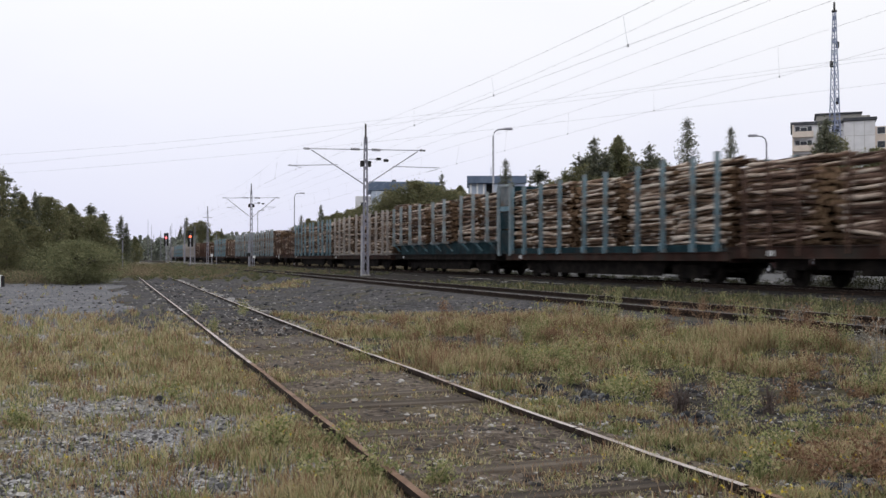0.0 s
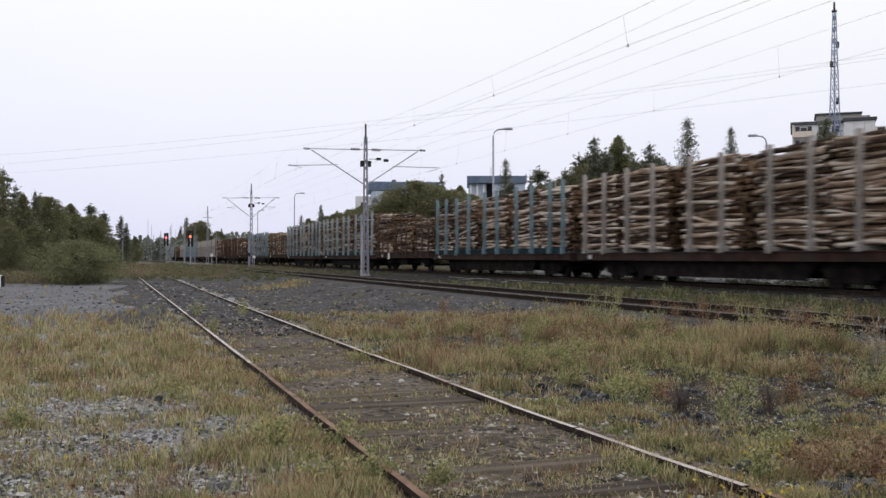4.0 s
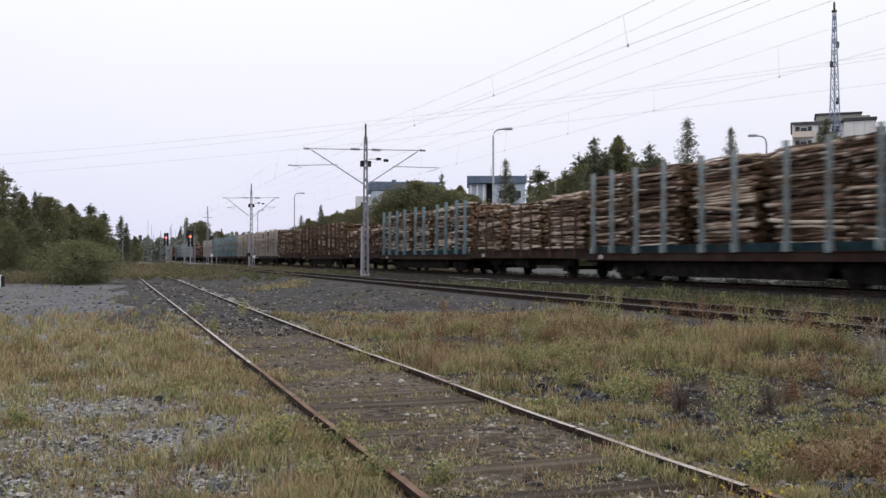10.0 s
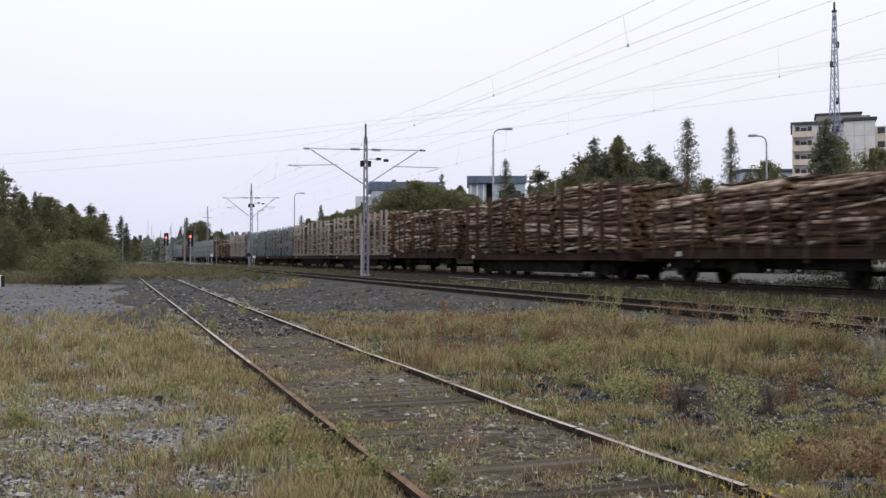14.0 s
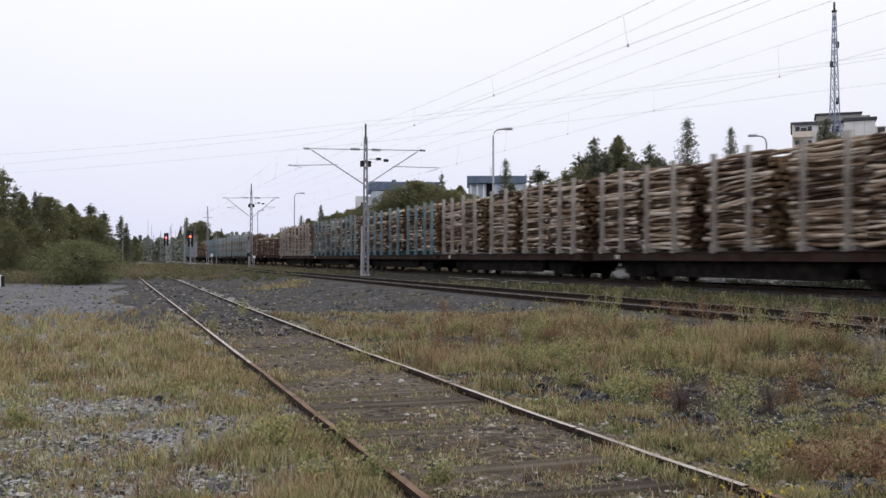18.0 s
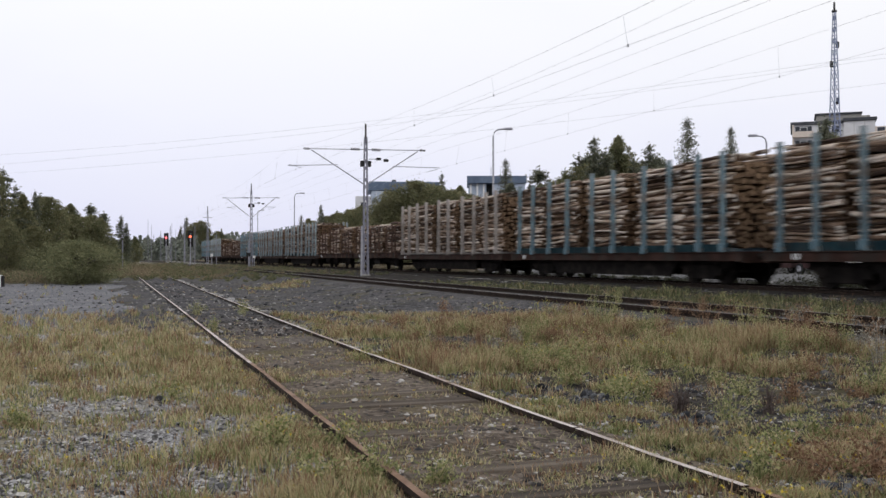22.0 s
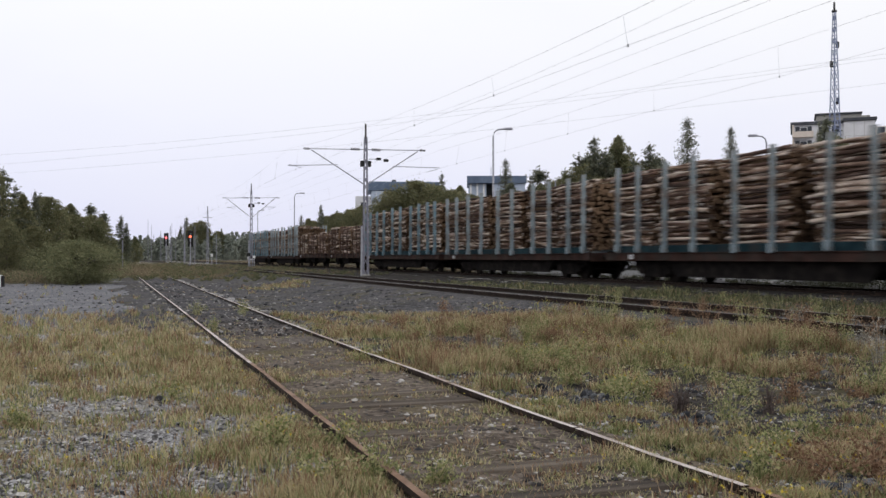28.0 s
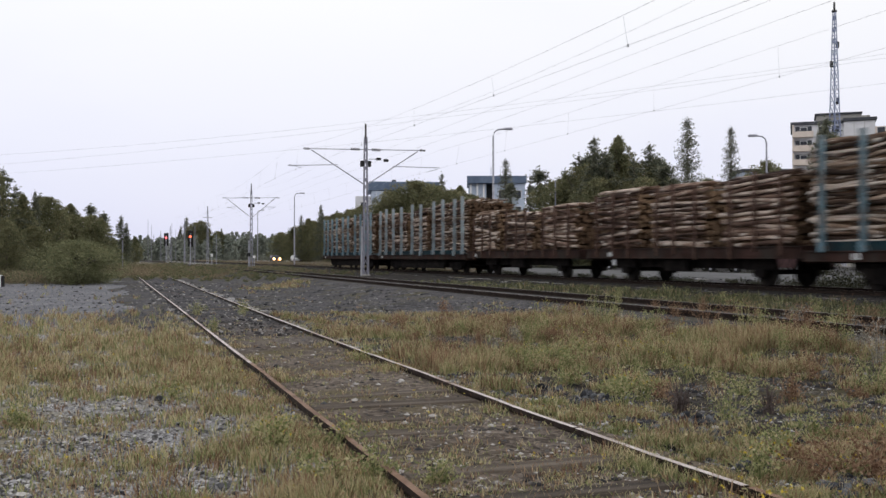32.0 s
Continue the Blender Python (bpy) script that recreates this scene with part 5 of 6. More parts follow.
trees([("pine", 5, 296, 62, 1.7), ("birch2", -35, 300, 60, 1.1), ("birch", 40, 345, 64, 1.1), ("spruce", 62, 338, 70, 0.9), ("birch2", 85, 350, 72, 1.0), ("pine", 28, 328, 72, 1.7),
       ("birch", 110, 372, 84, 1.1), ("pine2", 160, 360, 88, 1.9), ("birch2", 135, 380, 86, 1.2), ("birch", 180, 388, 90, 1.1), ("pine", 98, 352, 90, 1.6), ("pine2", 72, 342, 76, 1.7), ("birch2", 165, 382, 84, 1.2), ("birch", 125, 362, 88, 1.2), ("pine2", 183, 374, 92, 1.6), ("birch2", 10, 390, 55, 1.2), ("birch2", 60, 400, 60, 1.3),
       ("birch", 200, 425, 95, 1.2), ("spruce", 214, 382, 130, 1.4), ("spruce", 224, 394, 130, 1.1), ("birch", 240, 420, 160, 1.2), ("birch2", -90, 290, 58, 1.2)], "trees beside the lane")
trees([("spruce", 330, 384, 345, 1.0), ("spruce", 392, 404, 345, 0.8), ("birch2", 355, 392, 345, 1.0), ("birch2", 345, 395, 345, 1.2), ("birch", 365, 400, 345, 1.1), ("birch2", 385, 410, 345, 1.1), ("spruce", 320, 400, 345, 1.0), ("birch", 350, 415, 345, 1.4)], "trees at the far end of the line")
trees([("bush", 140, 430, 46, 1.45)], "")


# distance haze is painted in: leaf colours paler and bluer than the nearer trees
HAZED_GREEN = material("foliage_distant_hazed", [(0.1, (0.11, 0.13, 0.112)), (0.5, (0.195, 0.215, 0.18)), (0.9, (0.30, 0.305, 0.245))], scale=0.25, island=0.4, rough=0.9, bump=0)


def far_woods():
    """A belt of distant trees: pointed spruces and rounder crowns side by side; the ends that the train hides are coarser."""
    rg = np.random.default_rng(91)
    vs, fs, k = [], [], 0
    for x in np.concatenate([np.arange(-320, 660, 5.0), np.arange(660, 1900, 9.0)]):
        seen = x < 660
        for row in range(2):
            dep = 330 + 60 * row + rg.uniform(-20, 20)
            top = 430 - 9 * float(smooth(360, 470, x)) + 4 * sin(x * 0.013) + rg.uniform(-9, 7) - 4 * row
            px, py, pz = at_px(x + rg.uniform(-5, 5), top, dep)
            n = 420 if seen else 90
            u = rg.random(n) ** 0.85
            sharp = rg.random() < 0.6
            r = (1.5 * (1.02 - u) ** 0.8 + 0.15) if sharp else 2.4 * np.sqrt(np.clip(1.03 - u ** 3, 0, 1))
            a, q = rg.uniform(0, 2 * pi, n), np.sqrt(rg.random(n))
            c = np.stack([px + np.cos(a) * r * q, py + np.sin(a) * r * q, u * pz], 1)
            v, f = leaf_cloud(c, np.full(n, 0.3), n, 0.5 if seen else 1.1, rg)
            vs.append(v)
            fs.append(f + k)
            k += len(v)
    ob = new("far_woods", soup("far_woods", np.concatenate(vs), np.concatenate(fs), HAZED_GREEN))
    tagged(ob, "belt of distant mixed forest, haze put into its colour", "forest", kind="stuff")


far_woods()

# ---------------------------------------------------------------- road and cars behind the railway
ASPHALT = material("asphalt", ramp3((0.065, 0.065, 0.068), (0.09, 0.09, 0.093), (0.125, 0.125, 0.125)), scale=0.8, rough=0.8, spec=0.2)


def build_road():
    v, f = [], []
    ss = np.arange(-420, 760, 20.0)
    for i, s in enumerate(ss):
        for d, z in ((26.8, 0.22), (27.2, 0.33), (37.0, 0.33), (37.3, 0.24)):
            x, y = rail_xy(s, d)
            v.append((x, y, z))
        if i:
            k = 4 * i
            f += [(k - 4 + j, k - 3 + j, k + 1 + j, k + j) for j in range(3)]
    tagged(part("road", Geo().add(v, f), ASPHALT), "asphalt road behind the railway", "road", kind="structure")


def car(s, d, paint, label, lit, group="cars on the road"):
    c = thing("car", label, "car", along(s, d, 0.33), group)
    prof = [(-2.1, 0.35), (2.1, 0.35), (2.15, 0.62), (1.95, 0.82), (1.0, 0.92), (0.35, 1.42), (-1.3, 1.45), (-2.0, 0.98), (-2.15, 0.7)]
    n = len(prof)
    v = [(x, y * (0.86 if z > 1 else 1.0), z) for y in (-0.85, 0.85) for x, z in prof]
    fcs = [tuple(range(n)), tuple(range(2 * n - 1, n - 1, -1))] + [(i, i + n, (i + 1) % n + n, (i + 1) % n) for i in range(n)]
    part("body", Geo().add(v, fcs), paint, c)
    part("windscreen", Geo().add([(0.98, -0.7, 0.96), (0.98, 0.7, 0.96), (0.40, 0.6, 1.38), (0.40, -0.6, 1.38), (1.02, -0.7, 0.95), (1.02, 0.7, 0.95), (0.44, 0.6, 1.40), (0.44, -0.6, 1.40)],
                                 [(4, 5, 6, 7), (0, 3, 2, 1), (0, 1, 5, 4), (2, 3, 7, 6), (1, 2, 6, 5), (3, 0, 4, 7)]), GLASS, c, "dark windscreen")
    for x in (-1.35, 1.35):
        for y in (-0.82, 0.82):
            w = part("wheel", Geo().disc((0, 0, 0), (0, 1, 0), 0.32, 0.2, 18), BLACK, c, at=pose(x, y, 0.32))
            part("rim", Geo().disc((0, 0, 0), (0, 1, 0), 0.19, 0.22, 12), GALV, w)
    for y in (-0.6, 0.6):
        part("headlight", Geo().disc((2.14, y, 0.66), (1, 0, 0), 0.26 if lit else 0.1, 0.06, 16), HEADLAMP if lit else GALV, c, "glowing warm headlight" if lit else "")
    if lit:
        part("fog_light", Geo().disc((2.16, 0.3, 0.42), (1, 0, 0), 0.1, 0.05, 12), AMBER_LAMP, c, "amber lamp")
    return c


build_road()
RED_PAINT = material("car_dark_paint", ramp3((0.05, 0.03, 0.03), (0.07, 0.04, 0.04), (0.09, 0.05, 0.05)), rough=0.25, bump=0)
CAR = car(214, 32.6, RED_PAINT, "dark car with glowing headlights driving on the road", True)
WHITE_CAR = car(702, 35.4, WHITE, "white car driving on the road", False)

SILVER = material("car_silver_paint", ramp3((0.36, 0.37, 0.39), (0.44, 0.45, 0.47), (0.52, 0.53, 0.55)), rough=0.3, bump=0)
for s_at, paint, label in ((46.5, RED_PAINT, "dark car parked beyond the road"), (52.4, SILVER, "silver car parked beyond the road"), (58.2, WHITE, "white car parked beyond the road"), (66.0, SILVER, "silver car parked beyond the road")):
    car(s_at, 38.6, paint, label, False, "parked cars beyond the road")


def marker_post():
    x, y, _ = at_px(-2, 456, 42)
    m = thing("marker_post", "short white marker post with a black side", "post", pose(x, y, 0))
    part("post", Geo().box(-0.14, -0.1, -0.1, 0.14, 0.1, 0.52, 0.02), WHITE, m)
    part("dark_band", Geo().box(0.142, -0.09, -0.05, 0.22, 0.09, 0.5, 0.01), BLACK, m, "black side face")


marker_post()

# ---------------------------------------------------------------- grass, weeds and stones
DEAD = material("weed_dead", ramp3((0.05, 0.038, 0.036), (0.085, 0.066, 0.06), (0.14, 0.11, 0.10)), bump=0, island=0.5)
RUSTWEED = material("weed_rusty", ramp3((0.15, 0.085, 0.053), (0.28, 0.175, 0.112), (0.41, 0.29, 0.19)), bump=0, island=0.6)
leafy(RUSTWEED)
VERGE = material("weed_verge_green", ramp3((0.07, 0.08, 0.042), (0.14, 0.145, 0.075), (0.22, 0.21, 0.12)), bump=0, island=0.7)
leafy(VERGE)
PALEWEED = material("weed_pale_dry", ramp3((0.16, 0.14, 0.11), (0.26, 0.24, 0.20), (0.42, 0.40, 0.35)), bump=0, island=0.5)


def cover(x, y):
    """How much grass grows at a place, 0 to 1, and how tall it stands in metres."""
    d = DY * x - DX * y
    lr, rr = left_rail(y), right_rail(y)
    n1, n2, n3 = wave(x, y, 1.6, 3.0), wave(x, y, 0.5, 8.0), wave(x, y, 0.16, 13.0)
    patch = smooth(-0.15, 0.7, 0.55 * n1 + 0.5 * n2 + 0.75 * n3)
    # between the siding and the near main track
    fine = 0.5 + 0.5 * np.clip(0.45 * n2 + 0.8 * n3, -1, 1)
    k = 0.05 + 0.80 * patch ** 1.7
    tall = 0.03 + 0.06 * patch
    strip = smooth(8.3, 10.5, y) * smooth(22, 18, y)
    clump = smooth(-0.25, 0.55, 0.6 * n1 + 0.7 * n2 + 0.6 * n3)
    k = np.maximum(k, (0.07 + 0.80 * clump) * strip)
    tall = tall + (0.02 + 0.09 * patch + 0.05 * clump * n1) * strip
    # left of the siding: pale gravel close by, golden grass further off, then the lane
    left = x < lr
    gap = lr - x
    speck = smooth(0.25, 0.75, fine)
    lk = 0.04 + 0.24 * speck + (0.03 + 0.42 * speck) * smooth(7.0, 12.0, y) + 0.07 * n1 + 0.10 * smooth(12, 17, y)
    bare = smooth(10.6, 5.2, y + 0.5 * n1 + 1.0 * n2 + 1.0 * n3 - 0.4 * (gap - 2.2)) * smooth(0.1, 2.2, gap + 0.5 * n2 + 0.3 * n3)
    lk = lk * (1 - 0.80 * bare) + 0.22 * smooth(1.3, 0.3, gap) * speck
    lane = smooth(19.5, 23.5, y + 0.9 * n1 + 0.8 * n2) * smooth(8.0, 7.2, gap)
    lk = lk * (1 - 0.97 * lane) * (1 - 0.7 * smooth(13, 19, y) * smooth(2.2, 0.8, gap))
    lt = 0.032 + 0.045 * fine + (0.045 + 0.09 * patch) * smooth(7.5, 12.5, y) + 0.035 * smooth(1.8, 0.4, gap) * smooth(9.0, 6.5, y)
    k, tall = np.where(left, np.clip(lk, 0.02, 1), k), np.where(left, lt, tall)
    # in the siding
    bed = (x > lr - 0.05) & (x < rr + 0.05)
    edge = np.minimum(np.abs(x - lr), np.abs(x - rr))
    bk = 0.04 + 0.22 * smooth(0.1, 0.8, n2 + 0.4 * n1) * smooth(19, 10, y) + 0.20 * smooth(0.32, 0.10, edge) * smooth(-0.1, 0.5, n1 + n2) * smooth(22, 14, y)
    k, tall = np.where(bed, bk, k), np.where(bed, 0.045 + 0.05 * smooth(0.35, 0.1, edge) * smooth(-0.2, 0.6, n1 + n2), tall)
    k = np.where(edge < 0.06, 0.02, k)
    tall = np.where((x < lr) & (edge < 0.45), np.minimum(tall, 0.05 + 0.1 * edge), tall)
    tall = np.where((x > rr) & (edge < 0.3), np.minimum(tall, 0.06), tall)
    # stony apron, near track, verges
    apron = (x > rr) & (d < 9.0)
    k = np.where(apron, k * (1 - 0.93 * smooth(18, 23, y)), k)
    k = np.where((d > 8.7) & (d < 11.9), k * 0.06, k)
    verge = (d > 12.6) & (d < 18.0)
    k = np.where(verge, (0.16 + 0.55 * smooth(-0.4, 0.4, n1 + 0.5 * n2)) * smooth(48, 28, y) * smooth(12.4, 13.2, d) * smooth(17.9, 17.0, d), k)
    tall = np.where(verge, 0.07 + 0.13 * patch, tall)
    k = np.where(d > 18.2, 0.0, k)
    far_patch = np.exp(-((x + 7.1) / 1.1) ** 2 - ((y - 41) / 4.5) ** 2) * smooth(-0.6, 0.3, n1 + n2)
    k = np.maximum(k, far_patch * 0.5)
    tall = np.where(far_patch > 0.1, 0.07 + 0.08 * patch, tall)
    return np.clip(k, 0, 1), tall


def grass_field():
    """Loose tufts of fine blades; gold far from the siding, greener close by."""
    rg = np.random.default_rng(55)
    n = 210000
    y = 1 / (1 / 4.3 + (1 / 46.0 - 1 / 4.3) * rg.random(n) ** 1.25)
    x = y * rg.uniform(-0.52, 0.52, n)
    k, tall = cover(x, y)
    keep = rg.random(n) < k
    x, y, tall = x[keep], y[keep], tall[keep]
    # the verge between the main tracks and the tall strip before them lie further off: sown by area
    vx, vy = rail_xy(rg.uniform(-4, 62, 26000), rg.uniform(12.4, 17.8, 26000))
    qy = rg.uniform(9.0, 22.0, 30000)
    qx = right_rail(qy) + 0.3 + rg.uniform(0, 1, 30000) * ((8.8 + DX * qy) / DY - right_rail(qy) - 0.3)
    fx, fy = -7.1 + 1.0 * rg.normal(size=4500), 41 + 3.5 * rg.normal(size=4500)
    ax, ay = np.concatenate([vx, qx, fx]), np.concatenate([vy, qy, fy])
    k, more = cover(ax, ay)
    keep = rg.random(len(ax)) < k
    x, y, tall = np.concatenate([x, ax[keep]]), np.concatenate([y, ay[keep]]), np.concatenate([tall, more[keep]])
    gold = smooth(7.0, 11.0, y)
    right = x > right_rail(y)
    for name, mat, wide, label in (("dry_grass", GRASS, 0.9, "dry yellow-brown grass tufts"), ("green_grass", WEED, 1.3, "short green weeds and grass"), ("brown_grass", RUSTWEED, 1.0, "withered red-brown grass"), ("verge_grass", VERGE, 1.2, "rank green grass between the main tracks")):
        mood = smooth(0.3, 0.7, 0.5 + 0.5 * wave(x, y, 0.55, {"dry_grass": 31.0, "green_grass": 37.0, "brown_grass": 43.0, "verge_grass": 47.0}[name]))
        share = {"dry_grass": 0.30 + 0.34 * gold - 0.06 * gold * right, "green_grass": np.where(right, 0.80 - 0.22 * gold, 0.48 - 0.06 * gold), "brown_grass": np.where(right, 0.20 + 0.20 * gold, 0.26 + 0.06 * gold), "verge_grass": 0.0 * x}[name]
        share = np.where(DY * x - DX * y > 12, {"dry_grass": 0.05, "green_grass": 0.16, "brown_grass": 0.05, "verge_grass": 0.85}[name], share)
        m = rg.random(len(x)) < share * (0.12 + 1.35 * mood)
        bx, by, bt = x[m], y[m], tall[m]
        z = ground_z(bx, by)
        n_t, blades = len(bx), 6
        a = rg.uniform(0, 2 * pi, (n_t, blades))
        h = 0.92 * bt[:, None] * rg.uniform(0.3, 1.5, (n_t, blades)) * (0.75 if name == "green_grass" else 1.0)
        out = h * rg.uniform(0.1, 0.9, (n_t, blades)) + 0.015
        w = (0.0015 + 0.00022 * by)[:, None] * rg.uniform(0.6, 1.5, (n_t, blades)) * wide
        ca, sa = np.cos(a), np.sin(a)
        sx, sy = rg.normal(0, 0.03, (2, n_t, blades))
        cx, cy, cz = bx[:, None] + sx, by[:, None] + sy, (z + 0.012)[:, None]
        foot = np.stack([cx, cy, cz + 0 * h - 0.03], 2)
        mid = [np.stack([cx + ca * out * 0.4 + e * sa * w, cy + sa * out * 0.4 - e * ca * w, cz + h * 0.5], 2) for e in (-1, 1)]
        tip = np.stack([cx + ca * out, cy + sa * out, cz + h], 2)
        v = np.stack([foot, mid[0], tip, mid[1]], 2).reshape(-1, 3)
        f = np.arange(len(v)).reshape(-1, 4)
        tagged(new(name, soup(name, v, f, mat)), label, "grass", kind="stuff")


grass_field()


def stone_field():
    rg = np.random.default_rng(66)
    ico = np.array([(0, 0, 1), (0.9, 0, 0.35), (0.28, 0.85, 0.35), (-0.72, 0.52, 0.35), (-0.72, -0.52, 0.35), (0.28, -0.85, 0.35), (0.72, 0.52, -0.4), (-0.28, 0.85, -0.4), (-0.9, 0, -0.4), (-0.28, -0.85, -0.4), (0.72, -0.52, -0.4)])
    tri = np.array([(0, 1, 2), (0, 2, 3), (0, 3, 4), (0, 4, 5), (0, 5, 1), (1, 6, 2), (2, 7, 3), (3, 8, 4), (4, 9, 5), (5, 10, 1), (6, 7, 2), (7, 8, 3), (8, 9, 4), (9, 10, 5), (10, 6, 1)])
    for name, mat, n, zone, size, label in (("gravel_stones", STONE, 66000, 0, 0.0064, "loose grey and pale gravel stones"), ("dark_ballast_stones", DARK_STONE, 30000, 1, 0.0135, "dark ballast stones"),
                                                  ("pale_gravel_stones", PALE_GRAVEL, 5200, 2, 0.0068, "scattered pale stones in the gravel"), ("siding_rubble", MIXED_STONE, 19000, 3, 0.0092, "small rubble between the siding rails"),
                                                  ("apron_stones", APRON_STONE, 14000, 4, 0.0078, "coarse crushed stone on the apron and lane")):
        y = 1 / (1 / 4.3 + (1 / 50.0 - 1 / 4.3) * rg.random(n) ** 1.2)
        if zone == 4:
            y = 1 / rg.uniform(1 / 48.0, 1 / 15.0, n)
        x = y * rg.uniform(-0.52, 0.52, n)
        k, _ = cover(x, y)
        rr = right_rail(y)
        if zone == 0:
            keep = rg.random(n) < np.clip(1.05 - 1.0 * k, 0.35, 1) * np.where(x > left_rail(y), 0.22, 1.0) * smooth(24, 13, y)
        elif zone == 2:
            keep = (rg.random(n) < 0.22 + 0.5 * (x < left_rail(y) - 0.6) * smooth(9, 7, y)) & (y < 15)
        elif zone == 4:
            keep = (k < 0.25) & (DY * x - DX * y < 12.0) & (x > left_rail(y) - 6.5) & ((x > left_rail(y) - 0.5) | (rg.random(n) < 0.4))
        elif zone == 3:
            keep = (x > left_rail(y) + 0.08) & (x < rr + 0.5) & (rg.random(n) < 0.2 + 0.8 * smooth(-0.1, 0.5, wave(x, y, 0.3, 61.0)))
        else:
            keep = (x > left_rail(y)) & (rg.random(n) < 0.12 + smooth(0.05, 0.5, wave(x, y, 0.5, 21.0)) * (x > rr) + smooth(17, 24, y) * 0.8) | (x < left_rail(y)) & (y < 14) & (rg.random(n) < 0.03)
        x, y = x[keep], y[keep]
        m = len(x)
        s = size * np.exp(np.clip(rg.normal(0, 0.45, m), -1, 1)) * (1 + 0.055 * y)
        j = rg.uniform(0.7, 1.25, (m, 11, 1)) * ico[None]
        a = rg.uniform(0, 2 * pi, m)
        c, q = np.cos(a)[:, None], np.sin(a)[:, None]
        px = (j[:, :, 0] * c - j[:, :, 1] * q) * s[:, None] * rg.uniform(0.8, 1.4, (m, 1))
        py = (j[:, :, 0] * q + j[:, :, 1] * c) * s[:, None]
        pz = j[:, :, 2] * s[:, None] * 0.65
        v = np.stack([x[:, None] + px, y[:, None] + py, ground_z(x, y)[:, None] + np.where(zone == 4, 0.036, np.where(zone == 3, 0.024, np.where(x > rr[keep] + 0.3, 0.026, 0.012)))[:, None] + pz], 2).reshape(-1, 3)
        f = (tri[None] + 11 * np.arange(m)[:, None, None]).reshape(-1, 3)
        tagged(new(name, soup(name, v, f, mat)), label, "stones", kind="stuff")


PALE = material("pale_stone", ramp3((0.32, 0.30, 0.28), (0.45, 0.43, 0.40), (0.58, 0.56, 0.52)), scale=8, rough=0.9)
PALE_GRAVEL = material("pale_blue_grey_gravel", ramp3((0.24, 0.24, 0.25), (0.34, 0.345, 0.36), (0.48, 0.48, 0.49)), scale=8, island=0.8, rough=0.9)
MIXED_STONE = material("mixed_rubble", [(0.2, (0.025, 0.024, 0.025)), (0.45, (0.085, 0.078, 0.072)), (0.62, (0.17, 0.155, 0.14)), (0.8, (0.42, 0.40, 0.38))], scale=6, island=1.4, rough=0.9)
APRON_STONE = material("crushed_stone", [(0.2, (0.025, 0.024, 0.026)), (0.5, (0.065, 0.062, 0.066)), (0.75, (0.14, 0.135, 0.135)), (0.95, (0.32, 0.31, 0.30))], scale=6, island=1.2, rough=0.9)
DARK_STONE = material("dark_ballast_stone", [(0.1, (0.02, 0.02, 0.024)), (0.5, (0.05, 0.05, 0.056)), (0.9, (0.12, 0.12, 0.125))], scale=6, island=0.9, rough=0.9)
stone_field()


def flower_heads():
    """Tiny yellow and straw-pale seed heads above the grass."""
    rg = np.random.default_rng(88)
    for name, mat, n, label in (("yellow_flower_heads", FLOWER, 5200, "tiny yellow flower heads in the grass"), ("pale_seed_heads", GRASS, 9000, "straw-pale seed heads in the grass")):
        y = 1 / (1 / 4.3 + (1 / 22.0 - 1 / 4.3) * rg.random(n) ** 1.2)
        x = y * rg.uniform(-0.5, 0.5, n)
        k, tall = cover(x, y)
        m = (DY * x - DX * y < 9.0) & (rg.random(n) < k * (0.15 + 0.85 * smooth(0.0, 0.6, wave(x, y, 1.1, 51.0)))) & (tall > 0.04)
        x, y, tall = x[m], y[m], tall[m]
        c = np.stack([x, y, ground_z(x, y) + tall * rg.uniform(0.6, 1.5, len(x))], 1)
        v, f = leaf_cloud(c, 0.012 + 0 * x, len(x) * 3, 0.011, rg, 1.0)
        tagged(new(name, soup(name, v, f, mat)), label, "flowers", kind="stuff")


flower_heads()


def pale_stone(px, py, size):
    """A single larger pale stone lying on the ground."""
    dep = 1681 * (EYE - 0.03) / (py - 456)
    x = (px - 784) / 1681 * dep
    rg = np.random.default_rng(int(px))
    bm = bmesh.new()
    bmesh.ops.create_icosphere(bm, subdivisions=2, radius=1.0)
    for v in bm.verts:
        v.co *= 0.85 + 0.3 * noise.noise(v.co * 1.3 + Vector((px, py, 0)))
        v.co = Vector((v.co.x * size, v.co.y * size * 0.7, v.co.z * size * 0.4))
    me = bpy.data.meshes.new("pale_stone")
    bm.to_mesh(me)
    bm.free()
    me.materials.append(PALE)
    ob = new("pale_stone", me)
    ob.matrix_basis = pose(x, dep, float(ground_z(x, dep)) + size * 0.25, 0, 0, rg.uniform(0, 180))
    tagged(ob, "pale flat stone lying in the gravel", "stone", "pale stones")


for px, py, size in ((776, 768, 0.055), (737, 776, 0.045), (828, 836, 0.045), (868, 676, 0.05), (484, 620, 0.06), (497, 657, 0.06), (374, 828, 0.05), (566, 717, 0.045), (823, 796, 0.04), (1175, 852, 0.05),
                     (123, 830, 0.05), (365, 845, 0.035), (860, 650, 0.05), (1352, 552, 0.06), (40, 866, 0.045), (175, 752, 0.04)):
    pale_stone(px, py, size)


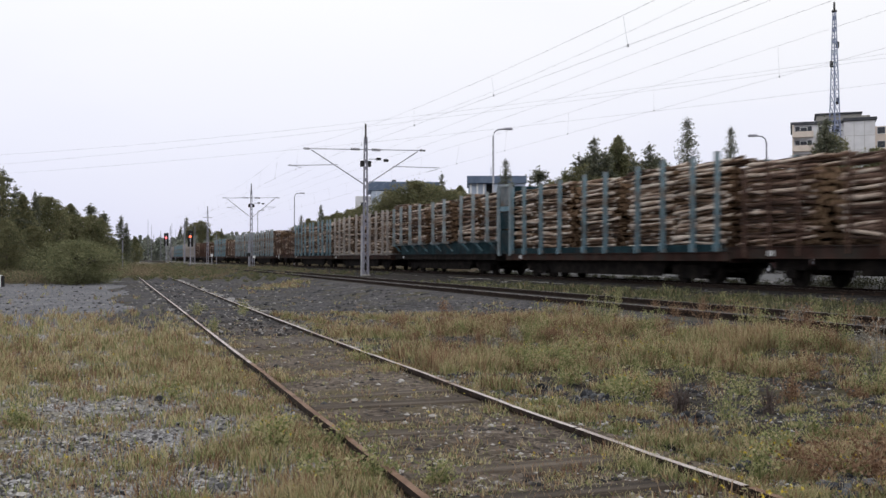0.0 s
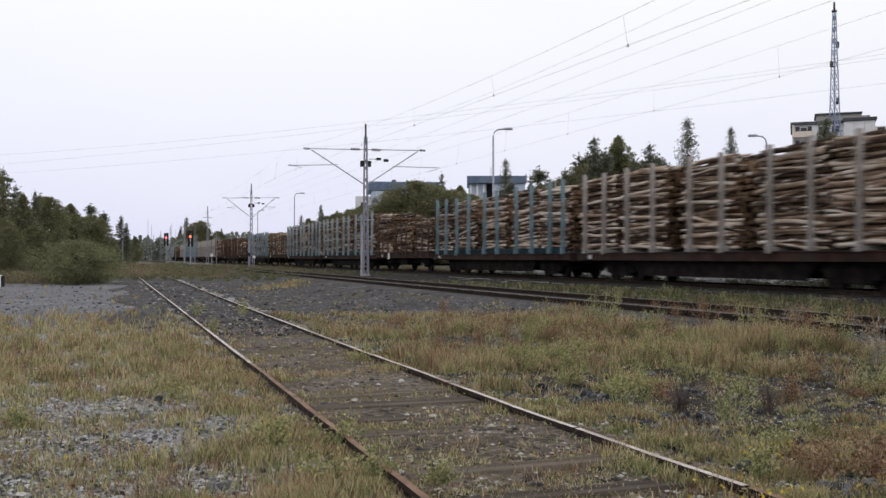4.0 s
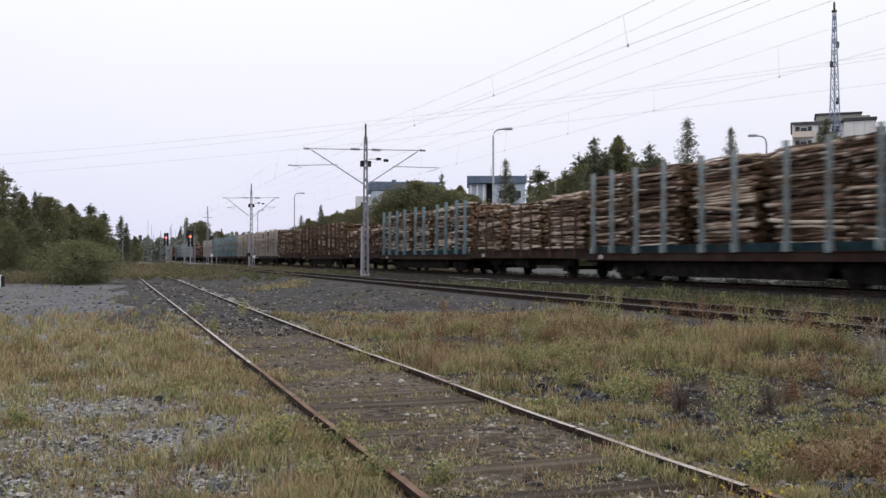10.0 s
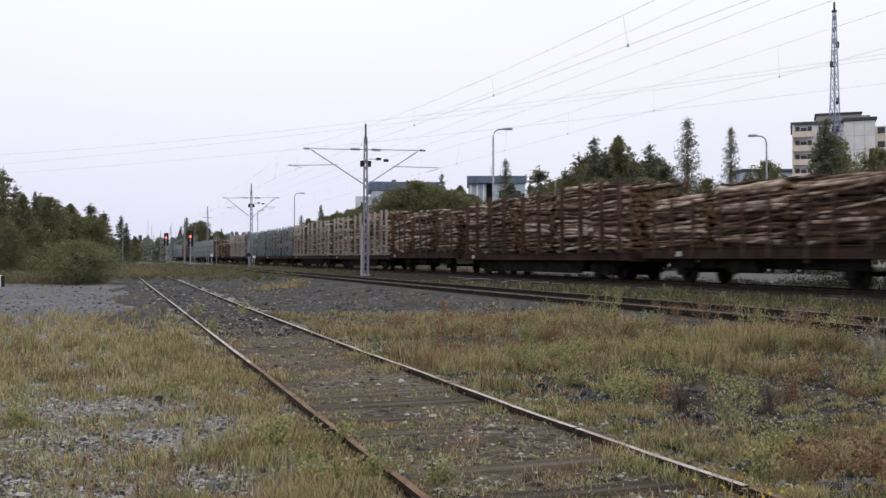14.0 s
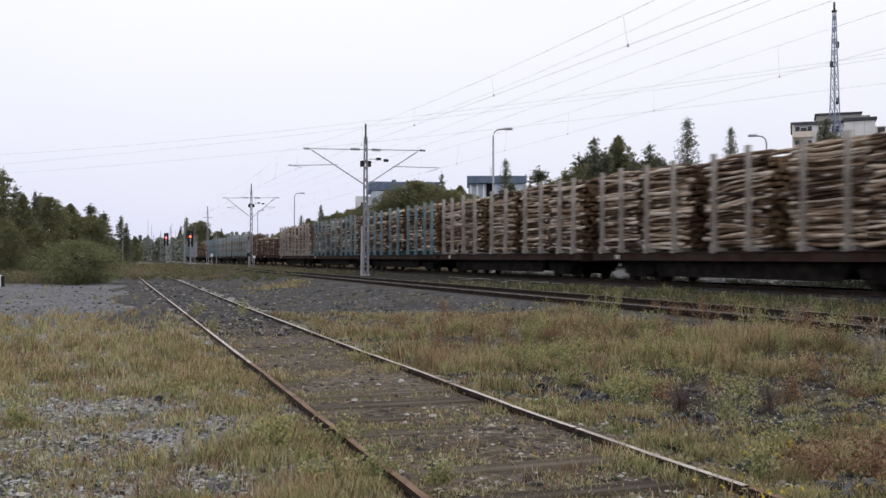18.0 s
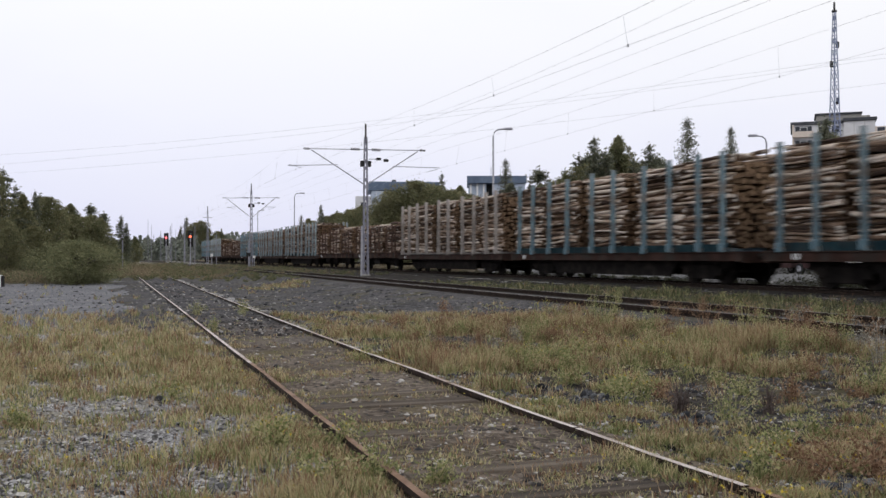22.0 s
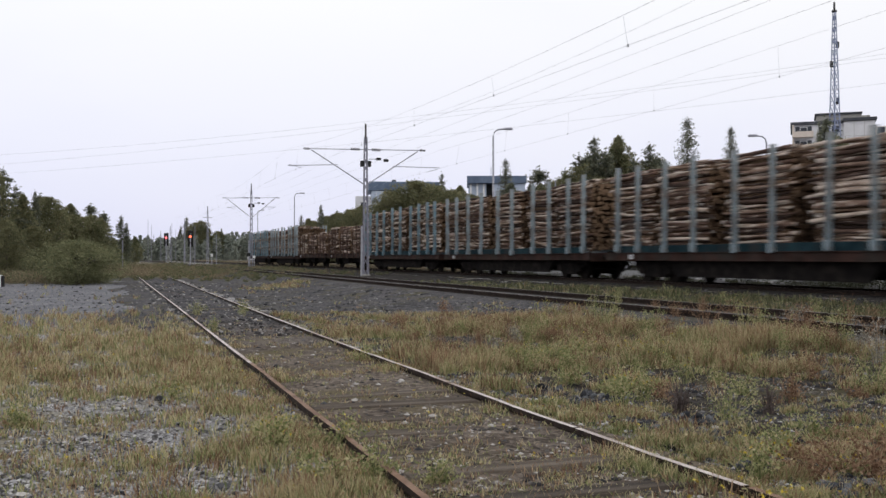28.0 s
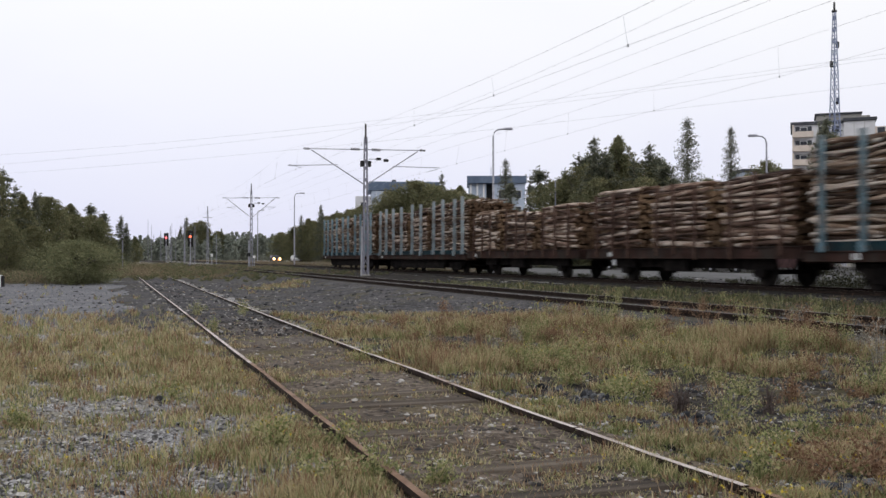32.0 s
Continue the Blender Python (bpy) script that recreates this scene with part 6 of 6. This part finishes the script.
def stone_pile(px, py, count, wide, deep):
    """Dark angular ballast stones spilt in a loose heap beside the siding."""
    dep = 1681 * (EYE - 0.06) / (py - 456)
    x0 = (px - 784) / 1681 * dep
    rg = np.random.default_rng(int(px + py))
    pile = thing("stone_pile", "loose heap of dark blue-grey ballast stones", "stones", pose(x0, dep, float(ground_z(x0, dep)) + 0.02), "stone heaps beside the siding")
    for i in range(count):
        a, r = rg.uniform(0, 2 * pi), np.sqrt(rg.random())
        x, y = cos(a) * r * wide, sin(a) * r * deep
        k = rg.uniform(0.022, 0.045)
        m = pose(x, y, 0.012 + 0.05 * (1 - r) * rg.random(), *rg.uniform(0, 360, 3)) @ Matrix.Diagonal((k * rg.uniform(0.8, 1.5), k, k * rg.uniform(0.5, 0.9), 1))
        part("stone", ROUGH_STONES[i % 4], HEAP_STONE, pile, at=m)


def rough_stone(seed):
    rg = np.random.default_rng(seed)
    bm = bmesh.new()
    bmesh.ops.create_icosphere(bm, subdivisions=1, radius=1.0)
    for v in bm.verts:
        v.co *= rg.uniform(0.75, 1.2)
    me = bpy.data.meshes.new("stone")
    bm.to_mesh(me)
    bm.free()
    me.materials.append(HEAP_STONE)
    return me


HEAP_STONE = material("heap_stone_blue_grey", ramp3((0.018, 0.019, 0.023), (0.05, 0.052, 0.06), (0.13, 0.135, 0.145)), scale=5, objrand=0.7, rough=0.85)
ROUGH_STONES = [rough_stone(40 + i) for i in range(4)]
for px, py, count, wide, deep in ((1062, 706, 46, 0.26, 0.5), (960, 690, 26, 0.2, 0.3), (1258, 772, 50, 0.2, 0.4), (1215, 742, 26, 0.2, 0.25), (1510, 868, 46, 0.2, 0.16), (1390, 780, 20, 0.2, 0.2), (830, 640, 18, 0.25, 0.4), (1330, 835, 16, 0.12, 0.14)):
    stone_pile(px, py, count, wide, deep)


def weed(px, py, height, spread, kind, seed):
    """A tall single weed: stalks, leaves and, on some, flowers."""
    rg = np.random.default_rng(seed)
    dep = 1681 * (EYE - 0.05) / (py - 456)
    x = (px - 784) / 1681 * dep
    label = {"green": "tall green weed with narrow leaves", "yellow": "tall weed with small yellow flowers", "dead": "withered dark brown weed clump", "rusty": "reddish brown dry weed", "pale": "pale dry weed with whitish seed heads"}[kind]
    w = thing("weed_plant", label, "weed", pose(x, dep, float(ground_z(x, dep)) - 0.02), "weeds in the yard")
    g = Geo()
    tips = []
    for i in range(24 if kind == "dead" else 9):
        a, l = rg.uniform(0, 2 * pi), spread * rg.random()
        h = height * rg.uniform(0.55, 1.05)
        tip = (cos(a) * l, sin(a) * l, h)
        g.tube([(cos(a) * 0.05, sin(a) * 0.05, 0), (cos(a) * l * 0.5, sin(a) * l * 0.5, h * 0.6), tip], [0.006, 0.005, 0.003] if kind == "dead" else [0.004, 0.003, 0.002], 4)
        tips.append(tip)
    mat = {"green": WEED, "yellow": WEED, "dead": DEAD, "rusty": RUSTWEED, "pale": PALEWEED}[kind]
    part("stem", g, mat, w)
    pts = np.array([np.array(tips[int(rg.integers(len(tips)))]) * rg.uniform(0.25, 1.0) for _ in range(60)])
    v, f = leaf_cloud(pts, np.full(len(pts), 0.07), 120 if kind == "dead" else 460, 0.013, rg, 1.0)
    part("foliage", soup("foliage", v, f, mat), mat, w)
    if kind == "yellow":
        v, f = leaf_cloud(np.array(tips), np.full(len(tips), 0.05), 22, 0.010, rg, 0.6)
        part("blossom", soup("blossom", v, f, FLOWER), FLOWER, w, "small yellow flower heads")


k = 0
for kind, px, py, h, sp in (("green", 1068, 590, 0.75, 0.25), ("green", 1050, 575, 0.5, 0.25), ("yellow", 1165, 640, 0.45, 0.3), ("dead", 1205, 728, 0.34, 0.14), ("dead", 1352, 768, 0.17, 0.05), ("yellow", 1030, 645, 0.5, 0.3),
                            ("rusty", 780, 600, 0.65, 0.2), ("rusty", 900, 596, 0.5, 0.3), ("yellow", 950, 600, 0.6, 0.2), ("rusty", 1180, 610, 0.55, 0.3), ("yellow", 1320, 620, 0.6, 0.25), ("green", 1385, 640, 0.6, 0.2),
                            ("rusty", 1500, 610, 0.6, 0.2), ("rusty", 1420, 610, 0.45, 0.3), ("rusty", 1440, 670, 0.4, 0.3), ("yellow", 1100, 720, 0.35, 0.2), ("green", 1290, 740, 0.35, 0.25), ("yellow", 1330, 850, 0.3, 0.2),
                            ("rusty", 1500, 830, 0.25, 0.3), ("rusty", 1440, 845, 0.2, 0.25), ("green", 670, 850, 0.22, 0.15), ("yellow", 490, 800, 0.3, 0.15), ("green", 1250, 640, 0.4, 0.25), ("green", 770, 860, 0.15, 0.1),
                            ("yellow", 640, 640, 0.2, 0.15), ("green", 1180, 528, 0.45, 0.3), ("green", 380, 590, 0.3, 0.2), ("green", 1540, 690, 0.4, 0.3), ("dead", 1360, 720, 0.25, 0.08), ("pale", 1556, 655, 0.55, 0.25), ("pale", 1530, 640, 0.35, 0.2), ("rusty", 1545, 845, 0.25, 0.25), ("rusty", 1562, 815, 0.3, 0.25), ("green", 1095, 560, 0.55, 0.3), ("rusty", 1250, 600, 0.5, 0.35), ("rusty", 1040, 610, 0.45, 0.3), ("green", 820, 590, 0.4, 0.3), ("yellow", 990, 575, 0.45, 0.35), ("green", 1140, 600, 0.45, 0.3), ("rusty", 1300, 590, 0.5, 0.35), ("green", 1345, 600, 0.4, 0.3), ("rusty", 1380, 620, 0.4, 0.35), ("yellow", 1215, 660, 0.3, 0.3), ("green", 1455, 640, 0.4, 0.3), ("rusty", 1480, 640, 0.45, 0.3), ("green", 1000, 670, 0.25, 0.3), ("yellow", 1090, 680, 0.25, 0.3), ("green", 1310, 690, 0.25, 0.3), ("rusty", 1400, 700, 0.3, 0.3), ("green", 1440, 760, 0.22, 0.25), ("yellow", 1380, 800, 0.22, 0.25), ("green", 560, 850, 0.2, 0.2), ("yellow", 610, 790, 0.22, 0.2), ("yellow", 430, 560, 0.4, 0.3), ("green", 350, 560, 0.35, 0.3), ("yellow", 60, 600, 0.35, 0.4), ("yellow", 320, 700, 0.2, 0.25), ("green", 30, 740, 0.2, 0.25)):
    k += 1
    weed(px, py, h, sp, kind, 700 + k)
sow = random.Random(5)
for i in range(70):
    py = 456 + 1681 * 1.25 / sow.uniform(8.5, 19.0)
    px = sow.uniform(max(700, 620 + 1.6 * (py - 560)), 1560)
    near = (py - 556) / 160
    weed(px, py, sow.uniform(0.22, 0.5) * (1.0 - 0.45 * near), sow.uniform(0.12, 0.32), sow.choice(("green", "green", "yellow", "rusty", "rusty", "rusty", "pale") if near < 0.35 else ("green", "green", "yellow", "rusty", "rusty")), 900 + i)


DRY_BRUSH = material("brush_dry_brown", ramp3((0.12, 0.092, 0.06), (0.20, 0.16, 0.105), (0.30, 0.245, 0.16)), bump=0, island=0.5)
# near-black green: the shade behind the wagons is put into the leaf colour
SHADE_GREEN = material("weed_shade_green", ramp3((0.018, 0.021, 0.012), (0.034, 0.037, 0.02), (0.06, 0.06, 0.033)), bump=0, island=0.6)


def brush():
    """Rough low growth far along the line and on the verges."""
    rg = np.random.default_rng(77)
    for name, mat, label, areas in (
            ("verge_brush", VERGE, "rough green growth along the railway verges", (("img", 235, 520, 50, 120, 420, 0.24), ("img", 205, 440, 62, 130, 420, 0.34), ("img", 215, 330, 95, 150, 150, 0.8), ("img", 0, 210, 46, 60, 160, 0.8), ("track", 23.5, 26.4, 60, 260, 130, 0.5), ("track", 12.4, 17.8, 60, 150, 260, 0.26), ("track", 7.6, 9.2, 46, 110, 160, 0.22))),
            # added growth that blocks the bright ground seen beneath the wagons
            ("ditch_brush", SHADE_GREEN, "added dark growth behind the train, in place of shade", (("track", 23.2, 25.6, 28, 130, 300, 0.28), ("track", 23.4, 26.5, -16, 29, 420, 0.7), ("track", 37.8, 40.5, -14, 120, 520, 0.8))),
            ("verge_dry_brush", DRY_BRUSH, "dry reddish growth on the railway verges", (("img", 190, 500, 54, 130, 300, 0.26), ("img", 195, 420, 62, 120, 260, 0.34), ("img", 185, 300, 95, 150, 150, 0.85), ("img", 190, 262, 60, 80, 110, 0.9), ("img", -20, 150, 46, 62, 240, 0.7), ("track", 22.8, 26.6, 62, 190, 420, 0.75), ("track", 23.5, 26.4, 190, 300, 130, 0.6), ("track", 12.6, 17.6, 66, 150, 160, 0.24)))):
        cs, rs = [], []
        for kind, a, b, c, e, n, h in areas:
            for _ in range(n):
                if kind == "img":
                    dep = rg.uniform(c, e)
                    x, y = (rg.uniform(a, b) - 784) / 1681 * dep, dep
                else:
                    x, y = rail_xy(rg.uniform(c, e), rg.uniform(a, b))
                cs.append((x, y, float(ground_z(x, y)) + h * 0.25))
                rs.append(h * rg.uniform(0.35, 0.9))
        cs, rs = np.array(cs), np.array(rs)
        v, f = leaf_cloud(cs, rs, len(cs) * 120, 0.036, rg, 0.7)
        keep = v[:, 2].reshape(-1, 4).min(1) > -0.1
        v = v.reshape(-1, 4, 3)[keep].reshape(-1, 3)
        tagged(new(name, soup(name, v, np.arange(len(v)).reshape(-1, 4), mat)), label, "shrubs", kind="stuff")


brush()


def motions():
    for wagon, mid in TRAIN:
        walk(wagon, [(float(t), along(mid - 6.58 - gone(t), D_TRAIN, RAIL_TOP)) for t in (0, 4, 8, 12, 16, 20, 24, 28, 32)])
    # one roll serves all wheelsets that sit at the same place of their bogie or wagon
    for x, wheels in WHEELS.items():
        first = wheels[0]
        walk(first, [(i / FPS, pose(x, 0, 0.46, 0, math.degrees(gone(i / FPS) / 0.46), 0)) for i in range(32 * FPS + 1)])
        for w in wheels[1:]:
            w.rotation_mode = "QUATERNION"
            w.animation_data_create()
            w.animation_data.action = first.animation_data.action
            w.animation_data.action_slot = first.animation_data.action_slot
    walk(CAR, [(0.0, along(216, 32.6, 0.33)), (28.0, along(214, 32.6, 0.33)), (30.0, along(208, 32.6, 0.33)), (32.0, along(199, 32.6, 0.33))])
    walk(WHITE_CAR, [(float(t), along(702 - 16 * t, 35.4, 0.33)) for t in (0, 8, 16, 24, 32)])


motions()
